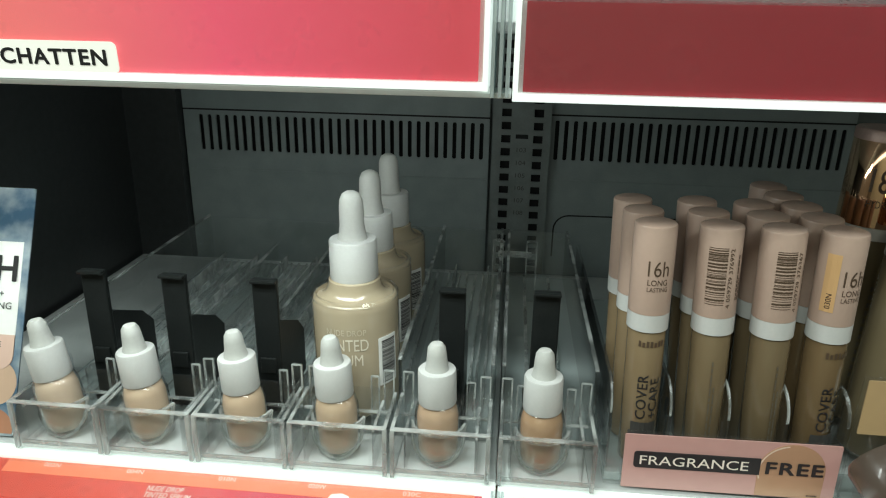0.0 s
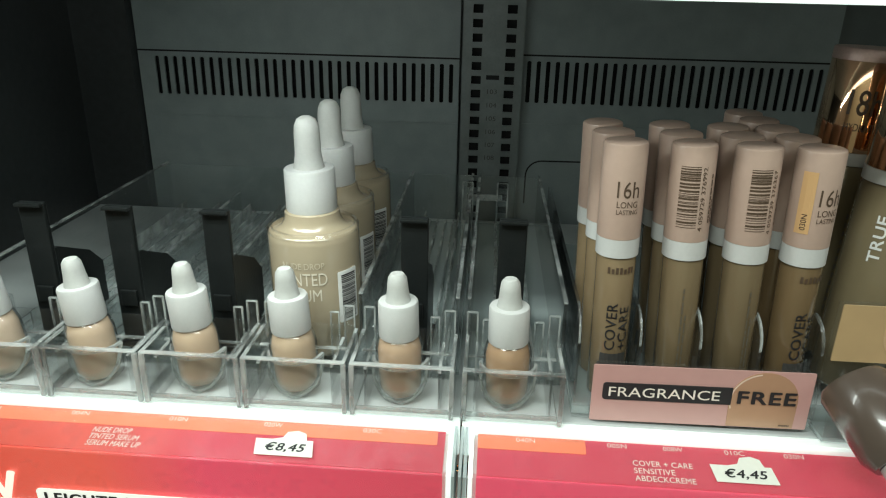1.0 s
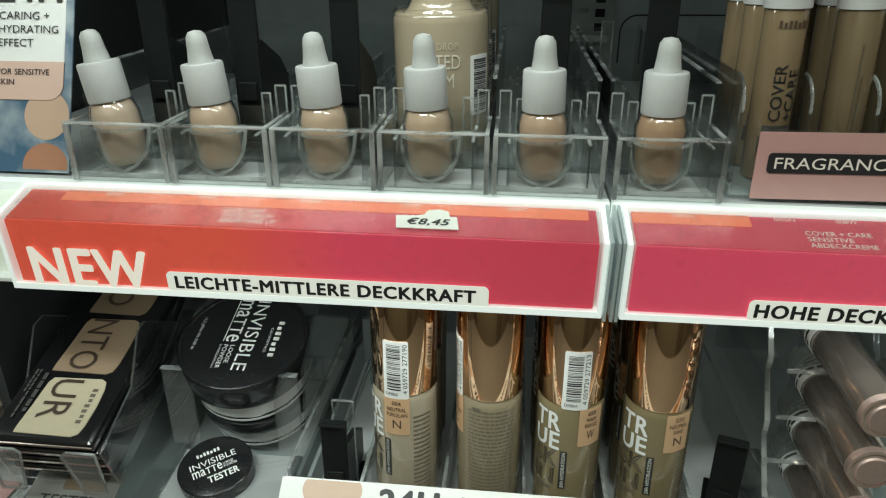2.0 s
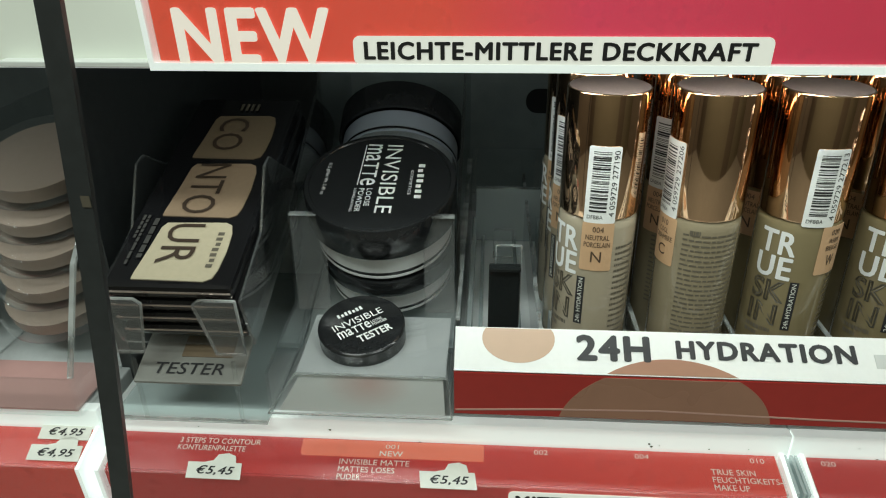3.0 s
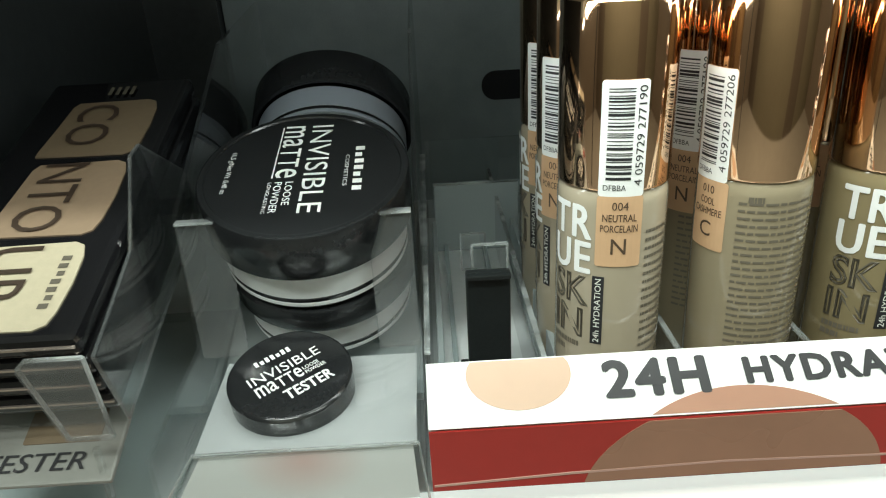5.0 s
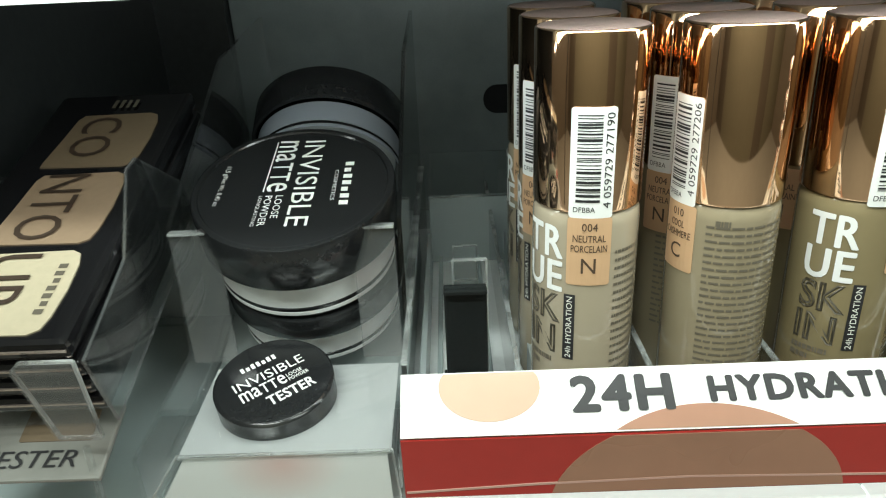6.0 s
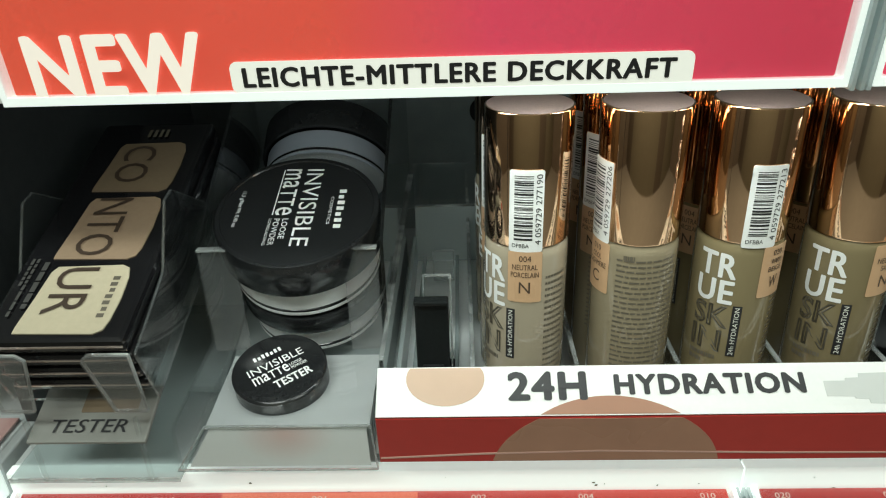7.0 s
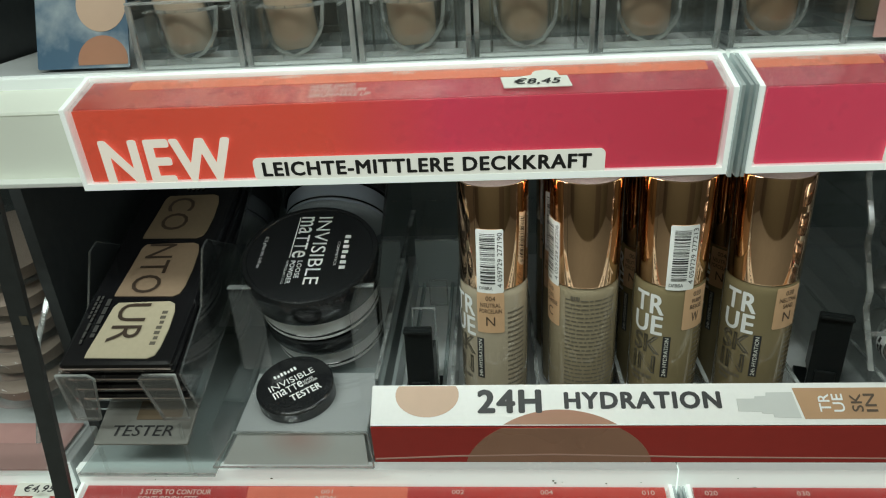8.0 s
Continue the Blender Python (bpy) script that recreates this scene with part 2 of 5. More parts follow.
def sweep_x(profile, x0, x1, bm=None):
    """Run a closed (y, z) profile along x."""
    bm = bm or bmesh.new()
    a = [bm.verts.new((x0, y, z)) for y, z in profile]
    b = [bm.verts.new((x1, y, z)) for y, z in profile]
    n = len(profile)
    for k in range(n):
        bm.faces.new((a[k], a[(k + 1) % n], b[(k + 1) % n], b[k]))
    bm.faces.new(a[::-1])
    bm.faces.new(b)
    bmesh.ops.recalc_face_normals(bm, faces=bm.faces)
    return bm


def sheet(points, thick):
    """A flat plate with the given outline in its own xy plane, front face at z = thick."""
    bm = bmesh.new()
    a = [bm.verts.new((x, y, 0)) for x, y in points]
    b = [bm.verts.new((x, y, thick)) for x, y in points]
    n = len(points)
    bm.faces.new(b)
    bm.faces.new(a[::-1])
    for k in range(n):
        bm.faces.new((a[k], a[(k + 1) % n], b[(k + 1) % n], b[k]))
    bmesh.ops.recalc_face_normals(bm, faces=bm.faces)
    return bm


def outline(points, w):
    """Square bars along the sides of a flat polygon: the polished edge of a cut plate."""
    bm = bmesh.new()
    for (ax, ay), (bx, by) in zip(points, points[1:] + points[:1]):
        d = math.hypot(bx - ax, by - ay)
        m = Matrix.Translation((ax, ay, 0)) @ Matrix.Rotation(math.atan2(by - ay, bx - ax), 4, "Z")
        first = len(bm.verts)
        box(0, d, -w / 2, w / 2, -w * 0.6, w * 0.6, bm=bm)
        bm.verts.ensure_lookup_table()
        for v in list(bm.verts)[first:]:
            v.co = m @ v.co
    return bm


def rounded(x0, x1, y0, y1, r, corners="1111", seg=5):
    """Outline of a rectangle with some corners rounded: lower left, lower right, upper right, upper left."""
    pts = []
    for k, (cx, cy, a) in enumerate(((x0, y0, 180), (x1, y0, 270), (x1, y1, 0), (x0, y1, 90))):
        if corners[k] == "0":
            pts.append((cx, cy))
            continue
        ox = cx + (r if k in (0, 3) else -r)
        oy = cy + (r if k in (0, 1) else -r)
        for s in range(seg + 1):
            t = radians(a + 90 * s / seg)
            pts.append((ox + r * math.cos(t), oy + r * math.sin(t)))
    return pts


def disc(rx, ry, cx=0, cy=0, n=32):
    return [(cx + rx * math.cos(2 * math.pi * k / n), cy + ry * math.sin(2 * math.pi * k / n)) for k in range(n)]


def face_pose(x, y, z, tip=0.0, turn=0.0, spin=0.0):
    """A plate's own frame: x right, y up the plate, z towards the viewer. tip leans the top back, in degrees."""
    return pose(x, y, z, 90 - tip, 0, turn) @ pose(0, 0, 0, 0, 0, spin)


def words(text, width, height, bold=0.0, slant=0.0, hollow=0.0):
    """Lettering as a bmesh, fitted into width x height from the origin, in the xy plane."""
    cu = bpy.data.curves.new("letters", "FONT")
    cu.body, cu.size, cu.resolution_u, cu.shear = text, 1.0, 3, slant
    cu.space_character = 1 + bold * 2.2
    if hollow:
        cu.fill_mode, cu.bevel_depth, cu.bevel_resolution = "NONE", hollow, 0
    ob = bpy.data.objects.new("letters", cu)
    me = bpy.data.meshes.new_from_object(ob)
    bm = bmesh.new()
    bm.from_mesh(me)
    bpy.data.objects.remove(ob)
    bpy.data.curves.remove(cu)
    bpy.data.meshes.remove(me)
    xs, ys = [v.co.x for v in bm.verts], [v.co.y for v in bm.verts]
    sx, sy = width / (max(xs) - min(xs)), height / (max(ys) - min(ys))
    x0, y0 = min(xs), min(ys)
    for v in bm.verts:
        v.co = ((v.co.x - x0) * sx, (v.co.y - y0) * sy, 0)
    if bold:
        b = bold * height * 1.15
        first = bm.verts[:] + bm.edges[:] + bm.faces[:]
        for k, (dx, dy) in enumerate((b * math.cos(radians(a)), b * 0.75 * math.sin(radians(a))) for a in range(0, 360, 45)):
            made = bmesh.ops.duplicate(bm, geom=first)["geom"]
            bmesh.ops.translate(bm, vec=(dx, dy, -0.000006 * (k + 1)), verts=[g for g in made if isinstance(g, bmesh.types.BMVert)])
        for v in bm.verts:
            v.co.z += 0.00006
    return bm


def unicase(text, width, height, bold=0.0):
    """Lettering whose small letters stand as tall as its capitals."""
    shares = [1.5 if ch == "m" else 1.0 for ch in text]
    unit, x, bm = width / (sum(shares) + 0.22 * (len(text) - 1)), 0.0, bmesh.new()
    for ch, share in zip(text, shares):
        letter = shift(words(ch, unit * share, height, bold), x)
        me = bpy.data.meshes.new("letter")
        letter.to_mesh(me)
        letter.free()
        bm.from_mesh(me)
        bpy.data.meshes.remove(me)
        x += unit * (share + 0.22)
    return bm


def bars(rows):
    """Plain strokes where small print stands: rows of x0, x1, y0, y1."""
    bm = bmesh.new()
    for x0, x1, y0, y1 in rows:
        bm.faces.new([bm.verts.new(p) for p in ((x0, y0, 0), (x1, y0, 0), (x1, y1, 0), (x0, y1, 0))])
    return bm


def logo(x0, x1, y0, y1, n=7, upright=False):
    """A brand mark as a row of plain blocks."""
    out = []
    for k in range(n):
        a, b = k / n, (k + 0.62) / n
        low = 0.25 * (k % 3 == 1)
        if upright:
            out.append((x0 + (x1 - x0) * low, x1, y0 + (y1 - y0) * a, y0 + (y1 - y0) * b))
        else:
            out.append((x0 + (x1 - x0) * a, x0 + (x1 - x0) * b, y0, y1 - (y1 - y0) * low))
    return bars(out)


def small_print(width, height, lines, seed=1, fill=0.6):
    rng, rows = random.Random(seed), []
    step = height / lines
    for k in range(lines):
        y0 = height - (k + 1) * step + step * (1 - fill) / 2
        x, end = 0.0, width * (1 if k < lines - 1 else rng.uniform(0.4, 0.9))
        while x < end - width * 0.02:
            w = min(end - x, width * rng.uniform(0.05, 0.16))
            rows.append((x, x + w, y0, y0 + step * fill))
            x += w + width * 0.022
    return bars(rows)


def barcode(width, height, seed=1):
    rng, rows, y = random.Random(seed), [], 0.0
    unit = height / 95
    while y < height - unit:
        w = unit * rng.choice((1, 1, 2, 3))
        rows.append((0, width, y, min(y + w, height)))
        y += w + unit * rng.choice((1, 1, 2, 2, 3))
    return bars(rows)


def shift(bm, x=0, y=0, z=0, spin=0):
    bmesh.ops.transform(bm, matrix=pose(x, y, z, 0, 0, spin), verts=bm.verts)
    return bm


def wrap(bm, radius, about=-90.0, z0=0.0, cuts=0.0):
    """Bend a flat drawing round a standing cylinder: its x runs round, its y runs up. about: the facing of x = 0, in degrees."""
    if cuts:
        xs = [v.co.x for v in bm.verts]
        k = min(xs) + cuts
        while k < max(xs):
            bmesh.ops.bisect_plane(bm, geom=bm.verts[:] + bm.edges[:] + bm.faces[:], plane_co=(k, 0, 0), plane_no=(1, 0, 0))
            k += cuts
    for v in bm.verts:
        a = radians(about) + v.co.x / radius
        r = radius + v.co.z
        v.co = (r * math.cos(a), r * math.sin(a), z0 + v.co.y)
    return bm

# ---------------------------------------------------------------- the shop room
def room_piece(name, x0, x1, y0, y1, z0, z1, mat, label, cat):
    ob = part(name, box(x0, x1, y0, y1, z0, z1), mat, smooth=False)
    return tagged(ob, label, cat, kind="structure")


FLOOR_TILE = paint("pale_floor_tile", (0.36, 0.34, 0.30), 0.3, 0, 0.05, 6, 0.05, stain=0.1)
WALL_PAINT = paint("warm_wall_paint", (0.30, 0.275, 0.20), 0.6, 0, 0.04, 8, 0.05, stain=0.06)
CEIL_PAINT = paint("white_ceiling_tile", (0.75, 0.75, 0.72), 0.7, 0, 0.04, 10, 0.05, stain=0.05)
# unseen brown walls, added for the dark streaks the mirror caps reflect
SIDE_PAINT = paint("cap_streak_wall", (0.20, 0.165, 0.13), 0.55, 0, 0.06, 8, 0.05, stain=0.1)
room_piece("floor", -2.6, 2.6, -1.5, 0.62, -0.10, 0.0, FLOOR_TILE, "pale tiled shop floor", "floor")
room_piece("ceiling", -2.6, 2.6, -1.5, 0.62, 2.80, 2.90, CEIL_PAINT, "white tiled shop ceiling", "ceiling")
for xa, xb, dark in ((-2.6, -1.75, 1), (-1.75, 0.62, 0), (0.62, 1.25, 1), (1.25, 2.6, 0)):
    room_piece("wall_south", xa, xb, -1.6, -1.5, 0, 2.8, SIDE_PAINT if dark else WALL_PAINT, "unseen brown wall added for cap reflections" if dark else "warm beige shop wall", "wall")
room_piece("wall_west", -2.7, -2.6, -1.5, 0.62, 0, 2.8, SIDE_PAINT, "unseen brown wall added for cap reflections", "wall")
room_piece("wall_east", 2.6, 2.7, -1.5, 0.62, 0, 2.8, SIDE_PAINT, "unseen brown wall added for cap reflections", "wall")

# ---------------------------------------------------------------- back wall of the rack
BACK = 0.56
back = thing("wall_north", "grey steel back wall of the rack with rows of vent slots", "back wall", kind="structure")
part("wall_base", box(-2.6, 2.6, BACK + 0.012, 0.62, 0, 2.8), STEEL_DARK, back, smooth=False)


def slotted_panel(x0, x1, z0, z1, first, count, pitch, zs0, zs1):
    """A steel sheet with a row of round-ended upright slots cut through it."""
    bm = bmesh.new()
    w = 0.0016
    box(x0, x1, BACK, BACK + 0.0015, z0, zs0, bm=bm)
    box(x0, x1, BACK, BACK + 0.0015, zs1, z1, bm=bm)
    xs = [first + k * pitch for k in range(count)]
    left = x0
    for x in xs:
        box(left, x - w, BACK, BACK + 0.0015, zs0, zs1, bm=bm)
        left = x + w
    box(left, x1, BACK, BACK + 0.0015, zs0, zs1, bm=bm)
    r = 0.0011
    for x in xs:
        for sx in (-1, 1):
            for zc, sz in ((zs0, 1), (zs1, -1)):
                ring = [(x + sx * w, zc), (x + sx * (w - r), zc), (x + sx * (w - 0.3 * r), zc + sz * 0.3 * r), (x + sx * w, zc + sz * r)]
                a, b = ([bm.verts.new((px, py, pz)) for px, pz in ring] for py in (BACK, BACK + 0.0015))
                bm.faces.new(a)
                for q in (1, 2):
                    bm.faces.new((a[q], a[q + 1], b[q + 1], b[q]))
    box(x0 + 0.001, x1 - 0.001, BACK - 0.0008, BACK, zs0 - 0.0168, zs0 - 0.0156, bm=bm)
    bmesh.ops.recalc_face_normals(bm, faces=bm.faces)
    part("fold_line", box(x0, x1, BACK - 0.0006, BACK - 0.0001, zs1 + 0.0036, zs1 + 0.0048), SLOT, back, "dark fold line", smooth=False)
    part("panel", bm, STEEL, back, smooth=False)
    # near-black sheet stands for the darkness behind the slots
    part("slot_shade_sheet", box(x0, x1, BACK + 0.0085, BACK + 0.0095, zs0 - 0.004, zs1 + 0.004), SLOT, back, smooth=False)


slotted_panel(-0.2205, 0.0285, 0.90, 1.60, -0.2058, 33, 0.00713, 1.2625, 1.2915)
slotted_panel(0.0760, 0.3000, 0.90, 1.60, 0.0808, 31, 0.00706, 1.2645, 1.2955)

# perforated upright between the panels
post = thing("rack_upright", "grey steel rack upright with two columns of square holes", "upright", kind="structure")
bm = bmesh.new()
x0, x1, ha, hb, hw = 0.0310, 0.0755, 0.0415, 0.0660, 0.0036
y0, y1 = BACK - 0.012, BACK - 0.010
box(x0, ha - hw, y0, y1, 0.9, 1.6, bm=bm)
box(ha + hw, hb - hw, y0, y1, 0.9, 1.6, bm=bm)
box(hb + hw, x1, y0, y1, 0.9, 1.6, bm=bm)
z = 0.905
while z < 1.59:
    for h in (ha, hb):
        box(h - hw, h + hw, y0, y1, z, z + 0.0040, bm=bm)
    z += 0.0100
box(x0, x0 + 0.002, y1, BACK, 0.9, 1.6, bm=bm)
box(x1 - 0.002, x1, y1, BACK, 0.9, 1.6, bm=bm)
part("channel", bm, paint("worn_grey_steel", (0.165, 0.19, 0.19), 0.38, 0.2, 0.08, 700, 0.2, stain=0.25), post, smooth=False)
# dark sheet inside the channel stands for the shade behind its holes
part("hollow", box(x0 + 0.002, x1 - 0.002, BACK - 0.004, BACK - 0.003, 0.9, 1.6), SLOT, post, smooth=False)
for k in range(6):
    part("hole_number", words(str(103 + k), 0.0072, 0.0034), INK_DIM, post, m=face_pose(0.0502, y0 - 0.0003, 1.2722 - 0.0100 * k), smooth=False)
part("oblong_slot", box(0.0490, 0.0585, y0 - 0.0004, y0 - 0.0001, 1.2826, 1.2858), SLOT, post, smooth=False)

# thin dark seam with a round corner on the panel behind the tubes
cu = bmesh.new()
path = [(0.083, 1.185)] + [(0.095 - 0.012 * math.cos(radians(a)), 1.208 + 0.012 * math.sin(radians(a))) for a in range(0, 91, 15)] + [(0.14, 1.2205), (0.2, 1.221)]
for (ax, az), (bx, bz) in zip(path, path[1:]):
    n = Vector((-(bz - az), bx - ax)).normalized() * 0.0006
    vs = [cu.verts.new((px + s * n.x, BACK - 0.0011, pz + s * n.y)) for px, pz, s in ((ax, az, -1), (bx, bz, -1), (bx, bz, 1), (ax, az, 1))]
    cu.faces.new(vs)
part("seam", cu, SLOT, back, smooth=False)

# black side partition at the module's end, and the blackened back of the neighbour
tagged(part("wall_partition", box(-0.272, -0.266, 0.30, BACK, 0.90, 1.60), BLACK, smooth=False), "black side panel between two rack modules", "partition", kind="structure")
tagged(part("wall_return", box(-0.266, -0.2215, 0.5515, BACK + 0.002, 0.90, 1.60), BLACK, smooth=False), "black corner post of the rack back", "corner post", kind="structure")
part("oblong_hole", sheet(rounded(0, 0.042, 0, 0.019, 0.009), 0.0006), SLOT, back, m=face_pose(-0.0605, BACK - 0.0008, 1.0355), smooth=False)


# ---------------------------------------------------------------- shelves
def shelf(name, x0, x1, top, strip_y=0.2735, strip_h=0.0, under=0.02):
    s = thing(name, "grey steel shelf with a glowing white front edge", "shelf", kind="structure")
    part("deck", box(x0, x1, strip_y + 0.006, BACK - 0.014, top - under, top, 0.0008), DECK, s, smooth=False)
    part("front_edge", box(x0, x1, strip_y, strip_y + 0.0055, top - 0.016, top + strip_h, 0.0006), STRIP if strip_h else WHITE_DIM, s, "white front edge with added glow", smooth=False)
    part("diode_housing", box(x0 + 0.002, x1 - 0.002, 0.2560, 0.2720, top - 0.0405, top - 0.0385, 0.0004), WHITE, s, smooth=False)
    return s


shelf("shelf_upper", -0.262, 0.047, 1.3875)
shelf("shelf_upper", 0.0475, 0.45, 1.3875)
shelf("shelf_middle", -0.262, 0.0465, 1.1735)
shelf("shelf_middle", 0.0475, 0.45, 1.1735)
shelf("shelf_lower", -0.2620, 0.0465, 0.9730, 0.2660, 0.0005)
shelf("shelf_lower", 0.0470, 0.45, 0.9730, 0.2660, 0.0005)
shelf("shelf_lower", -0.60, -0.2680, 0.9730, 0.2660, 0.0005)
shelf("shelf_middle", -0.60, -0.2680, 1.1735)


specks = thing("dust_specks", "tiny dark dust specks on the white shelf edge", "dust", kind="stuff")
rng = random.Random(7)
bm = bmesh.new()
for k in range(16):
    px, pz, r = rng.uniform(-0.25, 0.16), rng.uniform(0.9605, 0.9715), rng.uniform(0.0002, 0.0006)
    bm.faces.new([bm.verts.new((px + r * math.cos(a) * 1.4, 0.2658, pz + r * math.sin(a))) for a in (0.2, 1.3, 2.5, 3.7, 5.1)])
part("specks", bm, INK_GREY, specks, smooth=False)["kind"] = "stuff"


# ---------------------------------------------------------------- banners on the shelf fronts
def banner(x0, x1, zb, ink, top_ink, label, y_shift=0.0):
    """Light-box banner: printed insert on a front face and a sloping price ledge, clear cover, lit white rim."""
    b = thing("shelf_banner", label, "shelf banner", group="shelf banners")
    yb, yf, yt = 0.252 + y_shift, 0.250 + y_shift, 0.2725 + y_shift
    zf, zt = zb + 0.0310, zb + 0.0373
    part("body", sweep_x([(yb + 0.0035, zb), (yf + 0.0035, zf - 0.001), (yt, zt - 0.003), (yt, zb)], x0, x1), WHITE, b, smooth=False)
    tip = math.degrees(math.atan2(yb - yf, zf - zb))
    h = math.hypot(yb - yf, zf - zb)
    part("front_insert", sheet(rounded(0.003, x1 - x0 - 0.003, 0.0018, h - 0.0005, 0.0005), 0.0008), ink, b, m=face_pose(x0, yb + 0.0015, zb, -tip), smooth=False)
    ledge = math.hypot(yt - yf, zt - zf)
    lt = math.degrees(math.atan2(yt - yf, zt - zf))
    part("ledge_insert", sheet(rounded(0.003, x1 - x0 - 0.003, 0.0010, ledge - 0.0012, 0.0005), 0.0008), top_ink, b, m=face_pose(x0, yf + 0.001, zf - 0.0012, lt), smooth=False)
    # clear cover, a thin folded sheet just proud of the print
    part("cover", sweep_x([(yb - 0.0009, zb), (yf - 0.0009, zf + 0.0002), (yt - 0.0002, zt + 0.0009), (yt, zt), (yf + 0.0001, zf - 0.0006), (yb, zb)], x0, x1), COVER, b, "clear folded cover", smooth=False)
    # rim and end caps emit, which gives the banner its blown-out white outline
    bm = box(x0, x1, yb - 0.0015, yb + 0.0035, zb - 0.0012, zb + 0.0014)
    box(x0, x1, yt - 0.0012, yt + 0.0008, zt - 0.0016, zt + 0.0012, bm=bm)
    part("rim", bm, WHITE_LIT, b, "white glowing rim", smooth=False)
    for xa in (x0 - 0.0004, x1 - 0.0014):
        part("end_cap", sweep_x([(yb - 0.0014, zb - 0.0012), (yf - 0.0014, zf + 0.0006), (yt, zt + 0.0014), (yt, zb - 0.0012)], xa, xa + 0.0018), WHITE_LIT, b, "white glowing end cap", smooth=False)
    return b, (lambda u, v, d=0.0: face_pose(x0 + u, yb - 0.0010 - d + (yf - yb) * v / h, zb + v, -tip)), (lambda u, v: face_pose(x0 + u, yf + 0.0007 + (yt - yf) * v / ledge, zf - 0.0001 + (zt - zf) * v / ledge, lt))


def tag_label(b, at, width, height, text, tw, th, corners="1011", start=0.42):
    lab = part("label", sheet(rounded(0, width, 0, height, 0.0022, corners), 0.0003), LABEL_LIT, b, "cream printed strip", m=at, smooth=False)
    part("lettering", shift(words(text, tw, th, 0.05), (width - tw) * start, (height - th) * 0.5, 0.0005), INK, lab, smooth=False)


def price_tag(b, at, text):
    p = part("price_sticker", sheet([(0, 0), (0.0245, 0), (0.0232, 0.0080), (0.0205, 0.0080), (0.0195, 0.0115), (0.0160, 0.0128), (0.0115, 0.0120), (0.0100, 0.0090), (0.0060, 0.0080), (-0.0012, 0.0080)], 0.0003), LABEL, b, "torn white price sticker", m=at @ pose(0, 0, 0.0008), smooth=False)
    part("price", shift(words(text, 0.0168, 0.0046, 0.02, 0.2), 0.0038, 0.0016, 0.0005), INK, p, smooth=False)


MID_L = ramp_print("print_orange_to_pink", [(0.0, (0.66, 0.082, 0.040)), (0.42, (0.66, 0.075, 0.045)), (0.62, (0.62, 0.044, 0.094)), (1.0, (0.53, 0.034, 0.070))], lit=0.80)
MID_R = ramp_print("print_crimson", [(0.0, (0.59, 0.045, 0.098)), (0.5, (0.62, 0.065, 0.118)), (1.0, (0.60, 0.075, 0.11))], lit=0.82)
# ledge copies of the prints, paler and dimmer, with reflected haze in the colour
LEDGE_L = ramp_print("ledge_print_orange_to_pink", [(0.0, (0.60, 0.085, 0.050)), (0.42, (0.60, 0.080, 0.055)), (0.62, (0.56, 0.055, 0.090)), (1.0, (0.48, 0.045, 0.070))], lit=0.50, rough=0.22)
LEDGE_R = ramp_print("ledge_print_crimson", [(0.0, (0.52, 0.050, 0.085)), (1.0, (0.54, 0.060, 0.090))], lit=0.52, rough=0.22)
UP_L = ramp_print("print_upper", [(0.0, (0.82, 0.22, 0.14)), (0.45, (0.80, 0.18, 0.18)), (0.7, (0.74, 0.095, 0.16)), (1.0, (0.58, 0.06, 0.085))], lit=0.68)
# unlit banner, with a little emission put into its ink to brighten it
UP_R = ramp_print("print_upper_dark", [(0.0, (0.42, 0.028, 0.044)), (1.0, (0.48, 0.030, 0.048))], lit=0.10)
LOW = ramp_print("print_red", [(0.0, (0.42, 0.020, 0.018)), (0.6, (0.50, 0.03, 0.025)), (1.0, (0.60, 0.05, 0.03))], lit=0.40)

b, front, ledge = banner(-0.2025, 0.0437, 1.1345, MID_L, LEDGE_L, "orange-to-pink printed shelf banner with white lettering and glowing rim")
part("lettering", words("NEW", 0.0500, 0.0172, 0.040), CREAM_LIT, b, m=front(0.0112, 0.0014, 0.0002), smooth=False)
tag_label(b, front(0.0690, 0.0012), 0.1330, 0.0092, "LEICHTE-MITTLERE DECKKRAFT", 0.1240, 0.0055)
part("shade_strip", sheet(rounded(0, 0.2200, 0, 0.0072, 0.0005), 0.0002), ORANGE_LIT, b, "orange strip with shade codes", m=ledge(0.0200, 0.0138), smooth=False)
for k, (txt, u) in enumerate((("002N", 0.0385), ("004N", 0.0790), ("010N", 0.1230), ("020W", 0.1650), ("030C", 0.2080))):
    part("shade_code", words(txt, 0.0080, 0.0022), INK_CREAM, b, m=ledge(u, 0.0178) @ pose(0, 0, 0.0005), smooth=False)
for k, line in enumerate(("NUDE DROP", "TINTED SERUM", "SERUM MAKE UP")):
    part("lettering", words(line, (0.017, 0.0215, 0.0235)[k], 0.0027, 0.008, 0.2), INK_CREAM, b, m=ledge(0.0925, 0.0098 - 0.0034 * k) @ pose(0, 0, 0.0003), smooth=False)
price_tag(b, ledge(0.1650, 0.0030) @ pose(0, 0, 0.0003), "\u20ac8,45")

b, front, ledge = banner(0.0515, 0.3000, 1.1345, MID_R, LEDGE_R, "crimson printed shelf banner with a cream label and glowing rim")
tag_label(b, front(0.0475, 0.0012), 0.0860, 0.0092, "HOHE DECKKRAFT", 0.0757, 0.0058, start=0.25)
part("shade_strip", sheet(rounded(0, 0.0450, 0, 0.0072, 0.0005), 0.0002), ORANGE_LIT, b, "orange strip with shade codes", m=ledge(0.0030, 0.0138), smooth=False)
